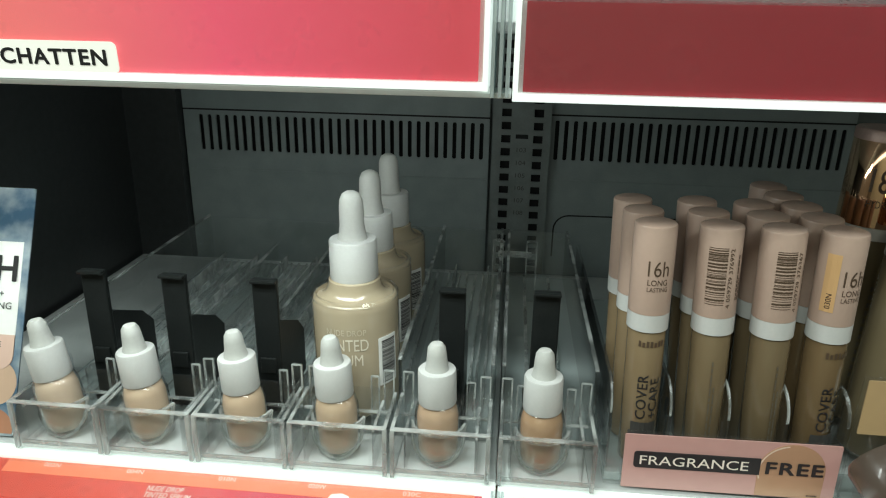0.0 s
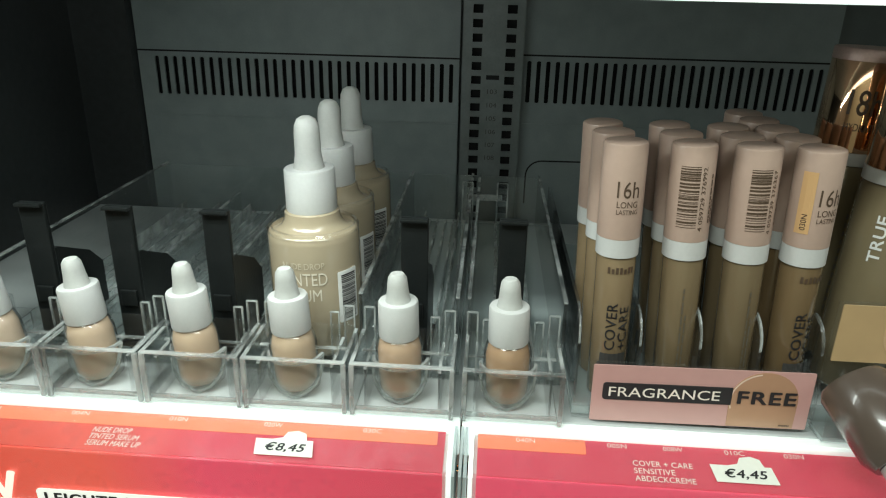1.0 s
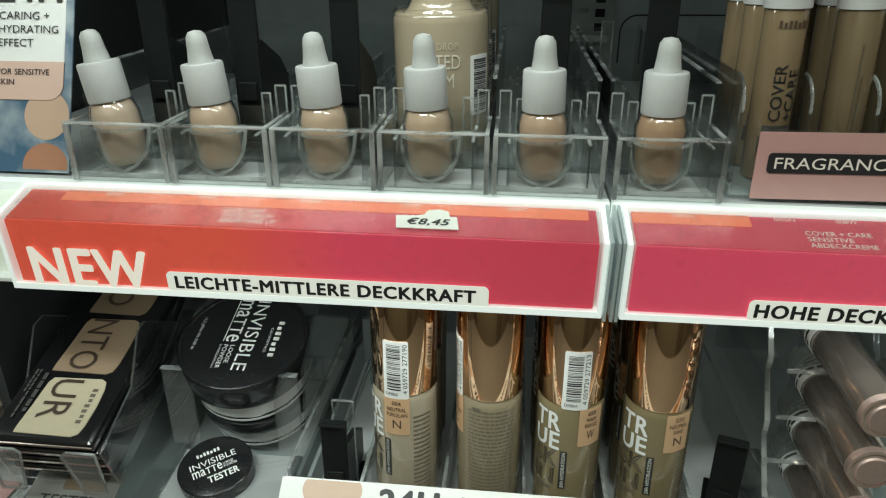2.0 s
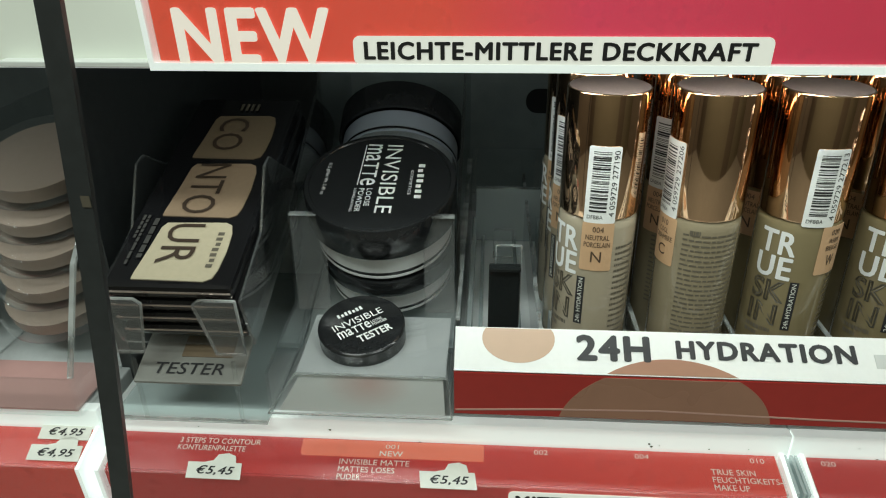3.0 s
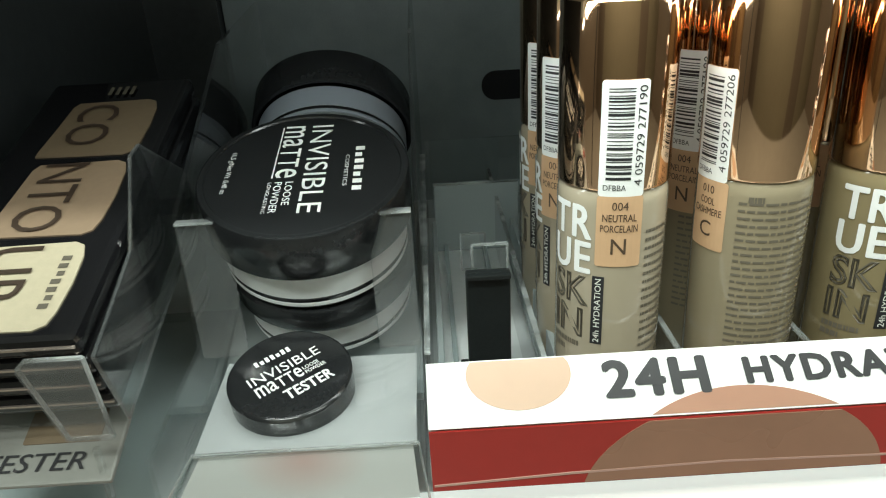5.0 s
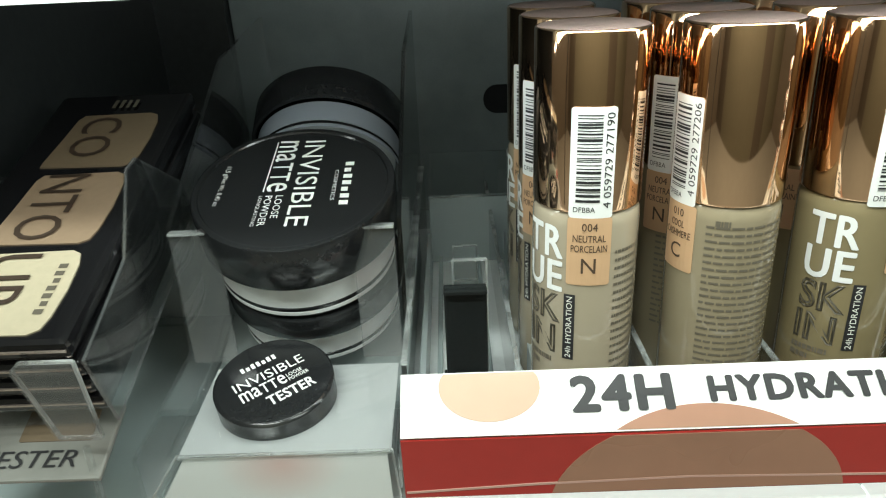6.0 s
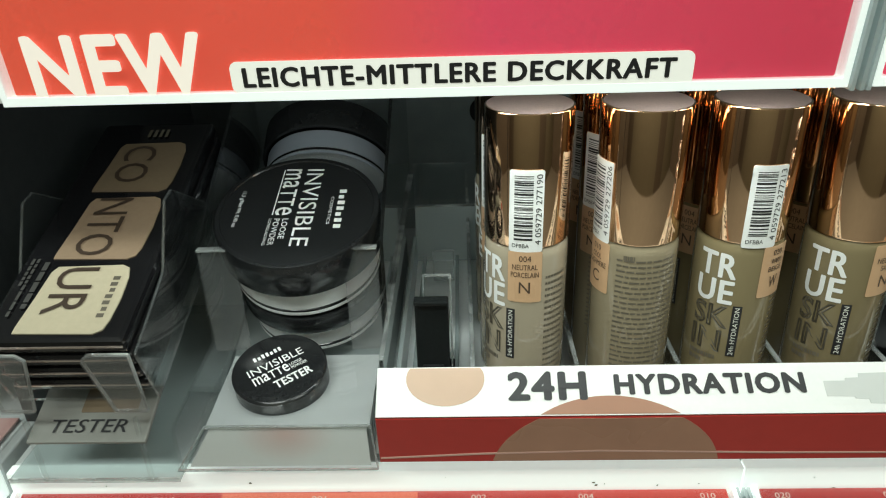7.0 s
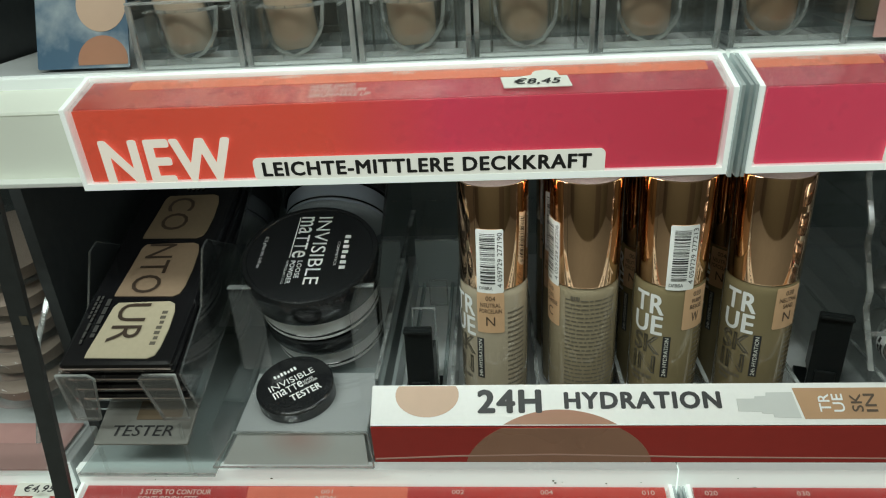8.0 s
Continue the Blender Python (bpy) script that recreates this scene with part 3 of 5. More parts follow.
for k, (txt, u) in enumerate((("040N", 0.0190), ("005N", 0.0570), ("008W", 0.0800), ("010C", 0.1050), ("030N", 0.1290))):
    part("shade_code", words(txt, 0.0080, 0.0022), INK_CREAM, b, m=ledge(u, 0.0178) @ pose(0, 0, 0.0005), smooth=False)
for k, line in enumerate(("COVER + CARE", "SENSITIVE", "ABDECKCREME")):
    part("lettering", words(line, (0.024, 0.0165, 0.0240)[k], 0.0026, 0.008), INK_CREAM, b, m=ledge(0.0665, 0.0098 - 0.0036 * k) @ pose(0, 0, 0.0003), smooth=False)
price_tag(b, ledge(0.0985, 0.0040) @ pose(0, 0, 0.0003), "\u20ac4,45")

b, front, ledge = banner(-0.2360, 0.0368, 1.3510, UP_L, UP_L, "orange-to-red printed shelf banner with a white label and glowing rim")
tag_label(b, front(0.0300, 0.0012), 0.1150, 0.0108, "LIDSCHATTEN", 0.0560, 0.0052, "0111", 0.93)
b, front, ledge = banner(0.0458, 0.3000, 1.3480, UP_R, UP_R, "dark crimson printed shelf banner with a white rim")

b, front, ledge = banner(-0.2610, 0.0437, 0.9260, LOW, LOW, "red printed shelf banner with price stickers and a white label", -0.004)
part("new_strip", sheet(rounded(0, 0.0830, 0, 0.0085, 0.002, "1000"), 0.0002), glow("lit_coral_strip", (0.72, 0.17, 0.10), 0.25), b, "coral strip with a shade code", m=ledge(0.0900, 0.0108), smooth=False)
part("lettering", words("001", 0.0060, 0.0022), INK_CREAM, b, m=ledge(0.1285, 0.0154) @ pose(0, 0, 0.0005), smooth=False)
part("lettering", words("NEW", 0.0105, 0.0026, 0.015), INK_CREAM, b, m=ledge(0.1262, 0.0116) @ pose(0, 0, 0.0005), smooth=False)
for txt, u in (("002", 0.1955), ("004", 0.2400), ("010", 0.2900)):
    part("shade_code", words(txt, 0.0062, 0.0024), INK_CREAM, b, m=ledge(u, 0.0154) @ pose(0, 0, 0.0005), smooth=False)
for lines, u, v in ((("3 STEPS TO CONTOUR", "KONTURENPALETTE"), 0.0330, 0.0148), (("INVISIBLE MATTE", "MATTES LOSES", "PUDER"), 0.1085, 0.0070), (("TRUE SKIN", "FEUCHTIGKEITS-", "MAKE UP"), 0.2720, 0.0092)):
    for k, line in enumerate(lines):
        part("lettering", words(line, 0.0021 * len(line), 0.0027, 0.008), INK_CREAM, b, m=ledge(u, v - 0.0037 * k) @ pose(0, 0, 0.0003), smooth=False)
price_tag(b, ledge(0.0420, -0.0034) @ pose(0, 0, 0.0003), "\u20ac5,45")
price_tag(b, ledge(0.1460, -0.0034) @ pose(0, 0, 0.0003), "\u20ac5,45")
tag_label(b, front(0.1840, 0.0190), 0.1030, 0.0105, "MITTLERE DECKKRAFT", 0.0950, 0.0060)
b, front, ledge = banner(0.0515, 0.3000, 0.9260, LOW, LOW, "red printed shelf banner with shade codes", -0.004)
for txt, u in (("020", 0.0020), ("030", 0.0460)):
    part("shade_code", words(txt, 0.0062, 0.0024), INK_CREAM, b, m=ledge(u + 0.006, 0.0154) @ pose(0, 0, 0.0004), smooth=False)
b, front, ledge = banner(-0.5600, -0.2690, 0.9260, LOW, LOW, "red printed shelf banner with price stickers", -0.004)
price_tag(b, ledge(0.2650, 0.0130) @ pose(0, 0, 0.0003), "\u20ac4,95")
price_tag(b, ledge(0.2650, 0.0020) @ pose(0, 0, 0.0003), "\u20ac4,95")

# clear grey joint plates between neighbouring light boxes
SEAM = clear("grey_joint_plastic", (0.82, 0.86, 0.86), 0.10, 2.0, 0.46)
for zb in (0.9260, 1.1345, 1.3500):
    j = thing("joint_plate", "clear grey joint plates between two shelf banners", "joint", group="joints")
    for x in ((0.0451, 0.0478, 0.0497) if zb < 1.3 else (0.0386, 0.0412, 0.0436)):
        part("plate", sweep_x([(0.2495, zb - 0.002), (0.2475, zb + 0.0325), (0.2730, zb + 0.0385), (0.2730, zb - 0.002)], x - 0.0006, x + 0.0006), SEAM, j, smooth=False)

# plain pale end piece beside the banner
end = thing("shelf_end_cover", "plain pale shelf front cover beside the printed banner", "shelf cover")
# emission added to the cover's pale paint to brighten it
PALE_GLOW = glow("pale_glow_cover", (0.66, 0.71, 0.62), 0.26)
part("front_panel", sweep_x([(0.262, 1.1335), (0.262, 1.1612), (0.2745, 1.1612), (0.2745, 1.1335)], -0.60, -0.2036), PALE_GLOW, end, smooth=False)
part("top_ledge", sweep_x([(0.2615, 1.1616), (0.2620, 1.1626), (0.2745, 1.1694), (0.2745, 1.1616)], -0.60, -0.2036), PALE_GLOW, end, "pale sloping ledge", smooth=False)
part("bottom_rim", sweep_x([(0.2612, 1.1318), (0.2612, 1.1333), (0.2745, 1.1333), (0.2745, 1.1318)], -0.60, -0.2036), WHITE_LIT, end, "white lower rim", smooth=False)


# ---------------------------------------------------------------- upper display: dropper testers in clear cells
def dropper_tester(x, rgb, lean, label):
    t = thing("tester_bottle", label, "tester bottle", pose(x, 0.2900, 1.1768, 0, lean, 0), "dropper testers")
    part("glass", lathe([(0, 0), (0.0085, 0.0003), (0.0103, 0.0022), (0.0105, 0.0060), (0.0105, 0.0244), (0.0092, 0.0289), (0.0074, 0.0304)], 32), GLASS, t, "clear glass bottle")
    part("serum", lathe([(0, 0.0020), (0.0076, 0.0022), (0.0092, 0.0048), (0.0095, 0.0070), (0.0097, 0.0239), (0.0084, 0.0284), (0.0068, 0.0298), (0, 0.0299)], 32), liquid("serum_tint", rgb), t, "beige liquid")
    part("collar", lathe([(0.0074, 0.0296), (0.0086, 0.0298), (0.0088, 0.0304), (0.0087, 0.0454), (0.0083, 0.0462), (0.0058, 0.0463), (0, 0.0463)], 32), COLLAR, t, "white screw collar")
    part("bulb", lathe([(0.0056, 0.0459), (0.0052, 0.0474), (0.0046, 0.0514), (0.0044, 0.0539), (0.0040, 0.0569), (0.0028, 0.0587), (0, 0.0594)], 24), BULB, t, "white rubber bulb")
    return t


TINTS = [(0.62, 0.49, 0.375), (0.60, 0.455, 0.33), (0.58, 0.435, 0.31), (0.56, 0.42, 0.295), (0.52, 0.365, 0.25), (0.44, 0.285, 0.175)]
TX = [-0.1635, -0.1203, -0.0722, -0.0280, 0.0190, 0.0662]
for k, x in enumerate(TX):
    dropper_tester(x, TINTS[k], (-8, -5, -4, -3, -1.5, -1)[k], ("small dropper tester bottle with beige liquid and white cap", "small dropper tester bottle with tan liquid and white cap")[k > 3])


def tester_cell(x0, x1, bx):
    """One clear box open at the top, with a socket for a tester and two notched prongs behind it."""
    c = thing("tester_cell", "clear acrylic tester cell with a round socket", "display cell", group="tester cells")
    y0, y1, z0, z1 = 0.2745, 0.3060, 1.1745, 1.1990
    part("front_plate", box(x0, x1, y0, y0 + 0.0016, z0, z1, 0.0004), ACRYLIC, c, smooth=False)
    for xa in (x0, x1 - 0.0016):
        part("side_plate", box(xa, xa + 0.0016, y0 + 0.0018, y1, z0, z1, 0.0004), ACRYLIC, c, smooth=False)
        part("plate_edge", box(xa - 0.0002, xa + 0.0018, y0 - 0.0003, y0 + 0.0017, z0, z1 - 0.0002, 0.0004), ACRYLIC_EDGE, c, smooth=False)
        part("plate_edge", box(xa, xa + 0.0016, y0 + 0.0022, y1, z1 + 0.0001, z1 + 0.0009, 0.0002), ACRYLIC_EDGE, c, smooth=False)
    part("floor_plate", box(x0 + 0.0018, x1 - 0.0018, y0 + 0.0018, y1, z0, z0 + 0.0012), MILKY, c, smooth=False)
    part("back_plate", box(x0 + 0.0018, x1 - 0.0018, y1 - 0.0016, y1 - 0.0002, z0 + 0.0014, z1 + 0.003, 0.0004), ACRYLIC, c, smooth=False)
    part("rim", box(x0, x1, y0 - 0.0004, y0 + 0.0020, z1 + 0.0001, z1 + 0.0010, 0.0003), ACRYLIC_EDGE, c, smooth=False)
    xm = (x0 + x1) / 2
    # clear pointed tongue that curves round the front of the bottle
    rim = []
    bm = bmesh.new()
    prev = None
    for k in range(9):
        v = k / 8
        half = radians(6 + 80 * v ** 0.38)
        row = []
        for i in range(9):
            a = -math.pi / 2 + half * (i / 4 - 1)
            r = 0.0080 + 0.0042 * min(1, v * 2.2)
            row.append(bm.verts.new((r * math.cos(a), r * math.sin(a), 0.0022 + 0.0190 * v)))
        if prev:
            for i in range(8):
                bm.faces.new((prev[i], prev[i + 1], row[i + 1], row[i]))
        rim.append((row[0].co.copy(), row[-1].co.copy()))
        prev = row
    top = [v.co.copy() for v in prev]
    bmesh.ops.solidify(bm, geom=bm.faces[:], thickness=0.0007)
    part("tongue", bm, ACRYLIC, c, m=pose(bx, 0.2900, z0))
    loop = [r[0] for r in rim] + top[1:-1] + [r[1] for r in reversed(rim)]
    bm = bmesh.new()
    for p, q in zip(loop, loop[1:] + loop[:1]):
        d = q - p
        if d.length > 1e-6:
            mm = Matrix.Translation(p) @ d.to_track_quat("X", "Z").to_matrix().to_4x4()
            first = len(bm.verts)
            box(0, d.length, -0.0006, 0.0006, -0.0006, 0.0006, bm=bm)
            for v in list(bm.verts)[first:]:
                v.co = mm @ v.co
    part("tongue_edge", bm, ACRYLIC_EDGE, c, m=pose(bx, 0.2900, z0), smooth=False)
    part("floor_lip", box(x0 + 0.0020, x1 - 0.0020, y0 + 0.0018, y0 + 0.0026, z0 + 0.0014, z0 + 0.0036, 0.0002), ACRYLIC_EDGE, c, smooth=False)
    for s in (-1, 1):
        part("inner_rib", box(xm + s * 0.0160 - 0.0005, xm + s * 0.0160 + 0.0005, y0 + 0.0030, y1 - 0.0020, z0 + 0.0014, z1 - 0.0036, 0.0002), ACRYLIC, c, smooth=False)
        part("rib_edge", box(xm + s * 0.0160 - 0.0006, xm + s * 0.0160 + 0.0006, y0 + 0.0030, y1 - 0.0020, z1 - 0.0035, z1 - 0.0029), ACRYLIC_EDGE, c, smooth=False)
    part("inner_lip", box(x0 + 0.0020, x1 - 0.0020, y1 - 0.0120, y1 - 0.0100, z1 - 0.0042, z1 - 0.0034, 0.0002), ACRYLIC_EDGE, c, smooth=False)
    for s in (-1, 1):
        px = xm + s * 0.0185
        for pa, pw, ph in ((px, 0.0023, 0.0120), (px - s * 0.0068, 0.0019, 0.0085)):
            part("prong", box(pa - pw, pa + pw, y1 + 0.0005, y1 + 0.0032, z0, z1 + ph, 0.0006), ACRYLIC, c, smooth=False)
            part("prong_edge", outline([(-pw, 0), (pw, 0), (pw, z1 + ph - z0), (-pw, z1 + ph - z0)], 0.0007), ACRYLIC_EDGE, c, m=face_pose(pa, y1 + 0.0004, z0), smooth=False)
    return c


CELLS = [(-0.1815, -0.1385), (-0.1370, -0.0940), (-0.0925, -0.0495), (-0.0480, -0.0030), (-0.0012, 0.0432), (0.0470, 0.0895)]
for (a, bb), bx in zip(CELLS, TX):
    tester_cell(a, bb, bx)

# long clear tray with dividers running to the back
tray = thing("divider_tray", "long clear acrylic tray with lane dividers and pusher tracks", "display tray")
part("tray_floor", box(-0.1930, 0.0440, 0.3110, 0.5300, 1.1750, 1.1768), TRAY, tray, smooth=False)
for k, x in enumerate([-0.1925, -0.1378, -0.0933, -0.0488, -0.0025, 0.0425]):
    h = 1.2150 if k in (0, 4, 5) else 1.1930
    part("divider", box(x - 0.0008, x + 0.0008, 0.3110, 0.5300, 1.1770, h, 0.0003), ACRYLIC, tray, smooth=False)
    part("divider_edge", box(x - 0.0009, x + 0.0009, 0.3110, 0.5300, h + 0.0001, h + 0.0010), ACRYLIC_EDGE, tray, smooth=False)
for x in [-0.1650, -0.1155, -0.0710, 0.0200]:
    for s in (-1.9, -1, -0.35, 0.35, 1, 1.9):
        part("pusher_track", box(x + s * 0.009 - 0.0006, x + s * 0.009 + 0.0006, 0.3150, 0.5240, 1.1770, 1.1805), ACRYLIC_EDGE, tray, smooth=False)
for x in (-0.1790, -0.1520, -0.1280, -0.1040, -0.0830, -0.0590, 0.0080, 0.0330):
    part("lane_ridge", box(x - 0.0005, x + 0.0005, 0.3300, 0.5240, 1.1770, 1.1868, 0.0002), ACRYLIC_EDGE, tray, smooth=False)
part("back_plate", box(-0.1925, 0.0430, 0.5302, 0.5318, 1.1750, 1.2140, 0.0004), ACRYLIC, tray, smooth=False)

tray = thing("divider_tray", "single-lane clear acrylic tray beside the seam", "display tray")
part("tray_floor", box(0.0470, 0.0925, 0.3110, 0.5300, 1.1750, 1.1768), TRAY, tray, smooth=False)
for x in (0.0478, 0.0917):
    part("divider", box(x - 0.0008, x + 0.0008, 0.3110, 0.5300, 1.1770, 1.2150, 0.0003), ACRYLIC, tray, smooth=False)
    part("divider_edge", box(x - 0.0009, x + 0.0009, 0.3110, 0.5300, 1.2151, 1.2160), ACRYLIC_EDGE, tray, smooth=False)
for s in (-1, 1):
    part("pusher_track", box(0.070 + s * 0.009 - 0.001, 0.070 + s * 0.009 + 0.001, 0.3150, 0.5240, 1.1770, 1.1805), ACRYLIC_EDGE, tray, smooth=False)
part("back_plate", box(0.0472, 0.0922, 0.5302, 0.5318, 1.1750, 1.2140, 0.0004), ACRYLIC, tray, smooth=False)
for x in (0.0405, 0.0640):
    part("back_clip", box(x - 0.0035, x + 0.0035, 0.4800, 0.4830, 1.1770, 1.2230, 0.0006), ACRYLIC, tray, smooth=False)
    part("clip_edge", outline([(-0.0035, 0), (0.0035, 0), (0.0035, 0.046), (-0.0035, 0.046)], 0.0009), ACRYLIC_EDGE, tray, m=face_pose(x, 0.4795, 1.1770), smooth=False)
part("clip_bridge", box(0.0405, 0.0640, 0.4802, 0.4828, 1.2100, 1.2140, 0.0005), ACRYLIC_EDGE, tray, smooth=False)


def pusher(x, y, z, h, w=0.0125, flip=1, turn=0.0, cat="black plastic shelf pusher standing in a clear tray"):
    p = thing("shelf_pusher", cat, "pusher", pose(x, y, z, 0, 0, turn), "shelf pushers")
    part("front_plate", box(-w / 2, w / 2, 0, 0.0028, 0, h, 0.0007), PUSHER, p, smooth=False)
    bm = sheet([(0.003, 0), (0.040, 0), (0.040, h * 0.36), (0.030, h * 0.50), (0.006, h * 0.66), (0.003, h * 0.66)], 0.0035)
    part("wing", bm, PUSHER, p, m=Matrix(((0, 0, 1, flip * w * 0.18), (1, 0, 0, 0), (0, 1, 0, 0), (0, 0, 0, 1))), smooth=False)
    part("lip", box(-w / 2, w / 2, -0.0028, -0.0002, h - 0.0016, h, 0.0004), PUSHER, p, smooth=False)
    part("catch", box(-w * 0.32, w * 0.32, -0.0016, -0.0002, h * 0.28, h * 0.40, 0.0005), PUSHER, p, smooth=False)
    part("foot", box(-w * 0.62, w * 0.62, -0.001, 0.034, -0.003, -0.0002, 0.0005), PUSHER, p, smooth=False)
    return p


for x in (-0.1545, -0.1135, -0.0682):
    pusher(x, 0.3120, 1.1835, 0.0690)
pusher(0.0222, 0.3130, 1.1835, 0.0690)
pusher(0.0660, 0.3130, 1.1835, 0.0700)


# ---------------------------------------------------------------- large dropper bottles
PALE_INK = paint("pale_print", (0.68, 0.63, 0.52), 0.4)
SERUM_INK = paint("faint_cream_print", (0.56, 0.50, 0.38), 0.4)


def serum_bottle(x, y, spin):
    s = thing("serum_bottle", "beige serum bottle with a white dropper cap", "dropper bottle", pose(x, y, 1.1800, 0, -1.2, spin), "serum bottles")
    R = 0.0216
    part("bottle", lathe([(0, 0), (0.019, 0.0003), (0.0212, 0.0025), (R, 0.006), (R, 0.0572), (0.0213, 0.0597), (0.0205, 0.0612), (0.0196, 0.0616), (0.0190, 0.0604), (0.0168, 0.0612), (0.0146, 0.0630), (0.0133, 0.0655), (0.0128, 0.0690), (0.0110, 0.0700)], 56), liquid("serum_in_glass", (0.40, 0.335, 0.235)), s, "glass bottle full of beige serum")
    part("shoulder_rim", lathe([(0.0214, 0.0600), (0.0216, 0.0616), (0.0208, 0.0628), (0.0196, 0.0630), (0.0190, 0.0622)], 56), GLASS, s)
    part("collar", lathe([(0.0105, 0.0692), (0.0116, 0.0694), (0.0119, 0.0702), (0.0117, 0.0885), (0.0112, 0.0893), (0.0066, 0.0894), (0, 0.0894)], 48), COLLAR, s, "white screw collar")
    part("bulb", lathe([(0.0074, 0.0890), (0.0068, 0.0905), (0.0060, 0.0960), (0.0059, 0.1050), (0.0056, 0.1085), (0.0043, 0.1115), (0.0022, 0.1128), (0, 0.1131)], 32), BULB, s, "white rubber bulb")
    for txt, w, z in (("TINTED", 0.0215, 0.0390), ("SERUM", 0.0185, 0.0310)):
        part("lettering", wrap(shift(words(txt, w, 0.0060), -0.0110), R + 0.0003, -90, z), PALE_INK, s, smooth=False)
    part("lettering", wrap(shift(words("NUDE DROP", 0.0200, 0.0030), -0.0105), R + 0.0003, -90, 0.0470), SERUM_INK, s, smooth=False)
    lab = part("barcode_label", wrap(sheet(rounded(0.0155, 0.0270, 0, 0.0260, 0.0008), 0.0002), R + 0.0002, -90, 0.0180, 0.002), CARD, s, "white barcode sticker", smooth=False)
    part("barcode", wrap(shift(barcode(0.0085, 0.0230, 5), 0.0172, 0.0015, 0.0004), R + 0.0003, -90, 0.0180, 0.002), INK, lab, smooth=False)
    return s


serum_bottle(-0.0268, 0.3300, 0)
serum_bottle(-0.0270, 0.3760, 7)
serum_bottle(-0.0250, 0.4220, -4)


# ---------------------------------------------------------------- slim tubes
def tube(x, y, spin, lean, tint, face="front", zb=1.1795):
    t = thing("concealer_tube", "slim beige tube with a blush pink cap", "cosmetic tube", pose(x, y, zb, 0, lean, spin), "slim tubes")
    R = 0.0088
    part("barrel", lathe([(0, 0), (0.0072, 0.0003), (0.0081, 0.0015), (0.0081, 0.0672), (0.0076, 0.0680), (0, 0.0680)], 36), liquid("tube_fill", tint), t, "clear barrel full of beige cream")
    part("ring", lathe([(0.0083, 0.0672), (R, 0.0674), (R, 0.0752), (0.0080, 0.0752)], 36), COLLAR, t, "white ring")
    part("cap", lathe([(R, 0.0753), (R, 0.1132), (0.0085, 0.1140), (0.0079, 0.1143), (0, 0.1143)], 36), BLUSH, t, "blush pink cap")
    c = R + 0.00015
    if face == "front":
        part("lettering", wrap(shift(words("16h", 0.0090, 0.0068), -0.0050), c, -90, 0.0930), INK_BROWN, t, smooth=False)
        part("lettering", wrap(shift(words("LONG", 0.0085, 0.0026), -0.0048), c, -90, 0.0890), INK_BROWN, t, smooth=False)
        part("lettering", wrap(shift(words("LASTING", 0.0088, 0.0020), -0.0048), c, -90, 0.0862), INK_BROWN, t, smooth=False)
        part("logo_bar", wrap(logo(-0.0060, 0.0060, 0.0604, 0.0632), 0.0085, -90, 0, 0.002), INK_BROWN, t, smooth=False)
        part("dark_tab", wrap(bars([(-0.0075, 0.0040, 0.0120, 0.0185)]), 0.0085, -90, 0, 0.002), INK_DIM, t, smooth=False)
        for txt, w, xx in (("COVER", 0.0220, -0.0005), ("+CARE", 0.0200, 0.0050)):
            part("lettering", wrap(shift(words(txt, w, 0.0044, 0.012), xx, 0.0250, 0, 90), 0.0085, -90, 0), INK, t, smooth=False)
        part("dark_patch", wrap(bars([(-0.0065, 0.0052, 0.0155, 0.0232)]), 0.0086, -90, 0, 0.002), INK_DIM, t, smooth=False)
    else:
        part("barcode", wrap(shift(barcode(0.0078, 0.0250, 3), -0.0055), c, -90, 0.0815, 0.002), INK_BROWN, t, smooth=False)
        part("digits", wrap(shift(words("4 059729 376992" if spin < 0 else "4 059729 376367", 0.0262, 0.0018), 0.0050, 0.0800, 0, 90), c, -90, 0), INK_BROWN, t, smooth=False)
        part("fine_print", wrap(shift(small_print(0.0200, 0.0030, 2, 4), 0.0105, 0.0830, 0, 90), c, -90, 0, 0.002), INK_BROWN, t, smooth=False)
        part("fine_print", wrap(shift(small_print(0.0380, 0.0030, 2, 9, 0.4), 0.0030, 0.0170, 0, 90), 0.0085, -90, 0, 0.002), INK_GREY, t, smooth=False)
    return t


CR = [(0.235, 0.170, 0.098), (0.185, 0.136, 0.078), (0.165, 0.122, 0.070), (0.16, 0.107, 0.055)]
cols = [(0.1098, 3, "front", 10), (0.1385, 3, "code", -8), (0.1632, 3, "code", 6), (0.1852, 5, "front", 22)]
for k, (x, n, face, spin) in enumerate(cols):
    for j in range(n):
        lean = (-1.6, -2.5, -2.6, -2.0)[k] - 0.3 * j
        tube(x + 0.0008 - 0.0015 * j * (k in (0, 3)), 0.2985 + 0.0205 * j, spin + 11 * j, lean, CR[k], face)
end_tube = bpy.data.objects["concealer_tube.009"]
patch = part("shade_patch", wrap(bars([(-0.0125, -0.0070, 0.0815, 0.1065)]), 0.0090, -90, 0, 0.002), paint("tan_patch", (0.62, 0.38, 0.18), 0.4), end_tube, "tan shade patch", smooth=False)
part("lettering", wrap(shift(words("030N", 0.0065, 0.0022), -0.0085, 0.0830, 0, 90), 0.0091, -90, 0), INK, end_tube, smooth=False)

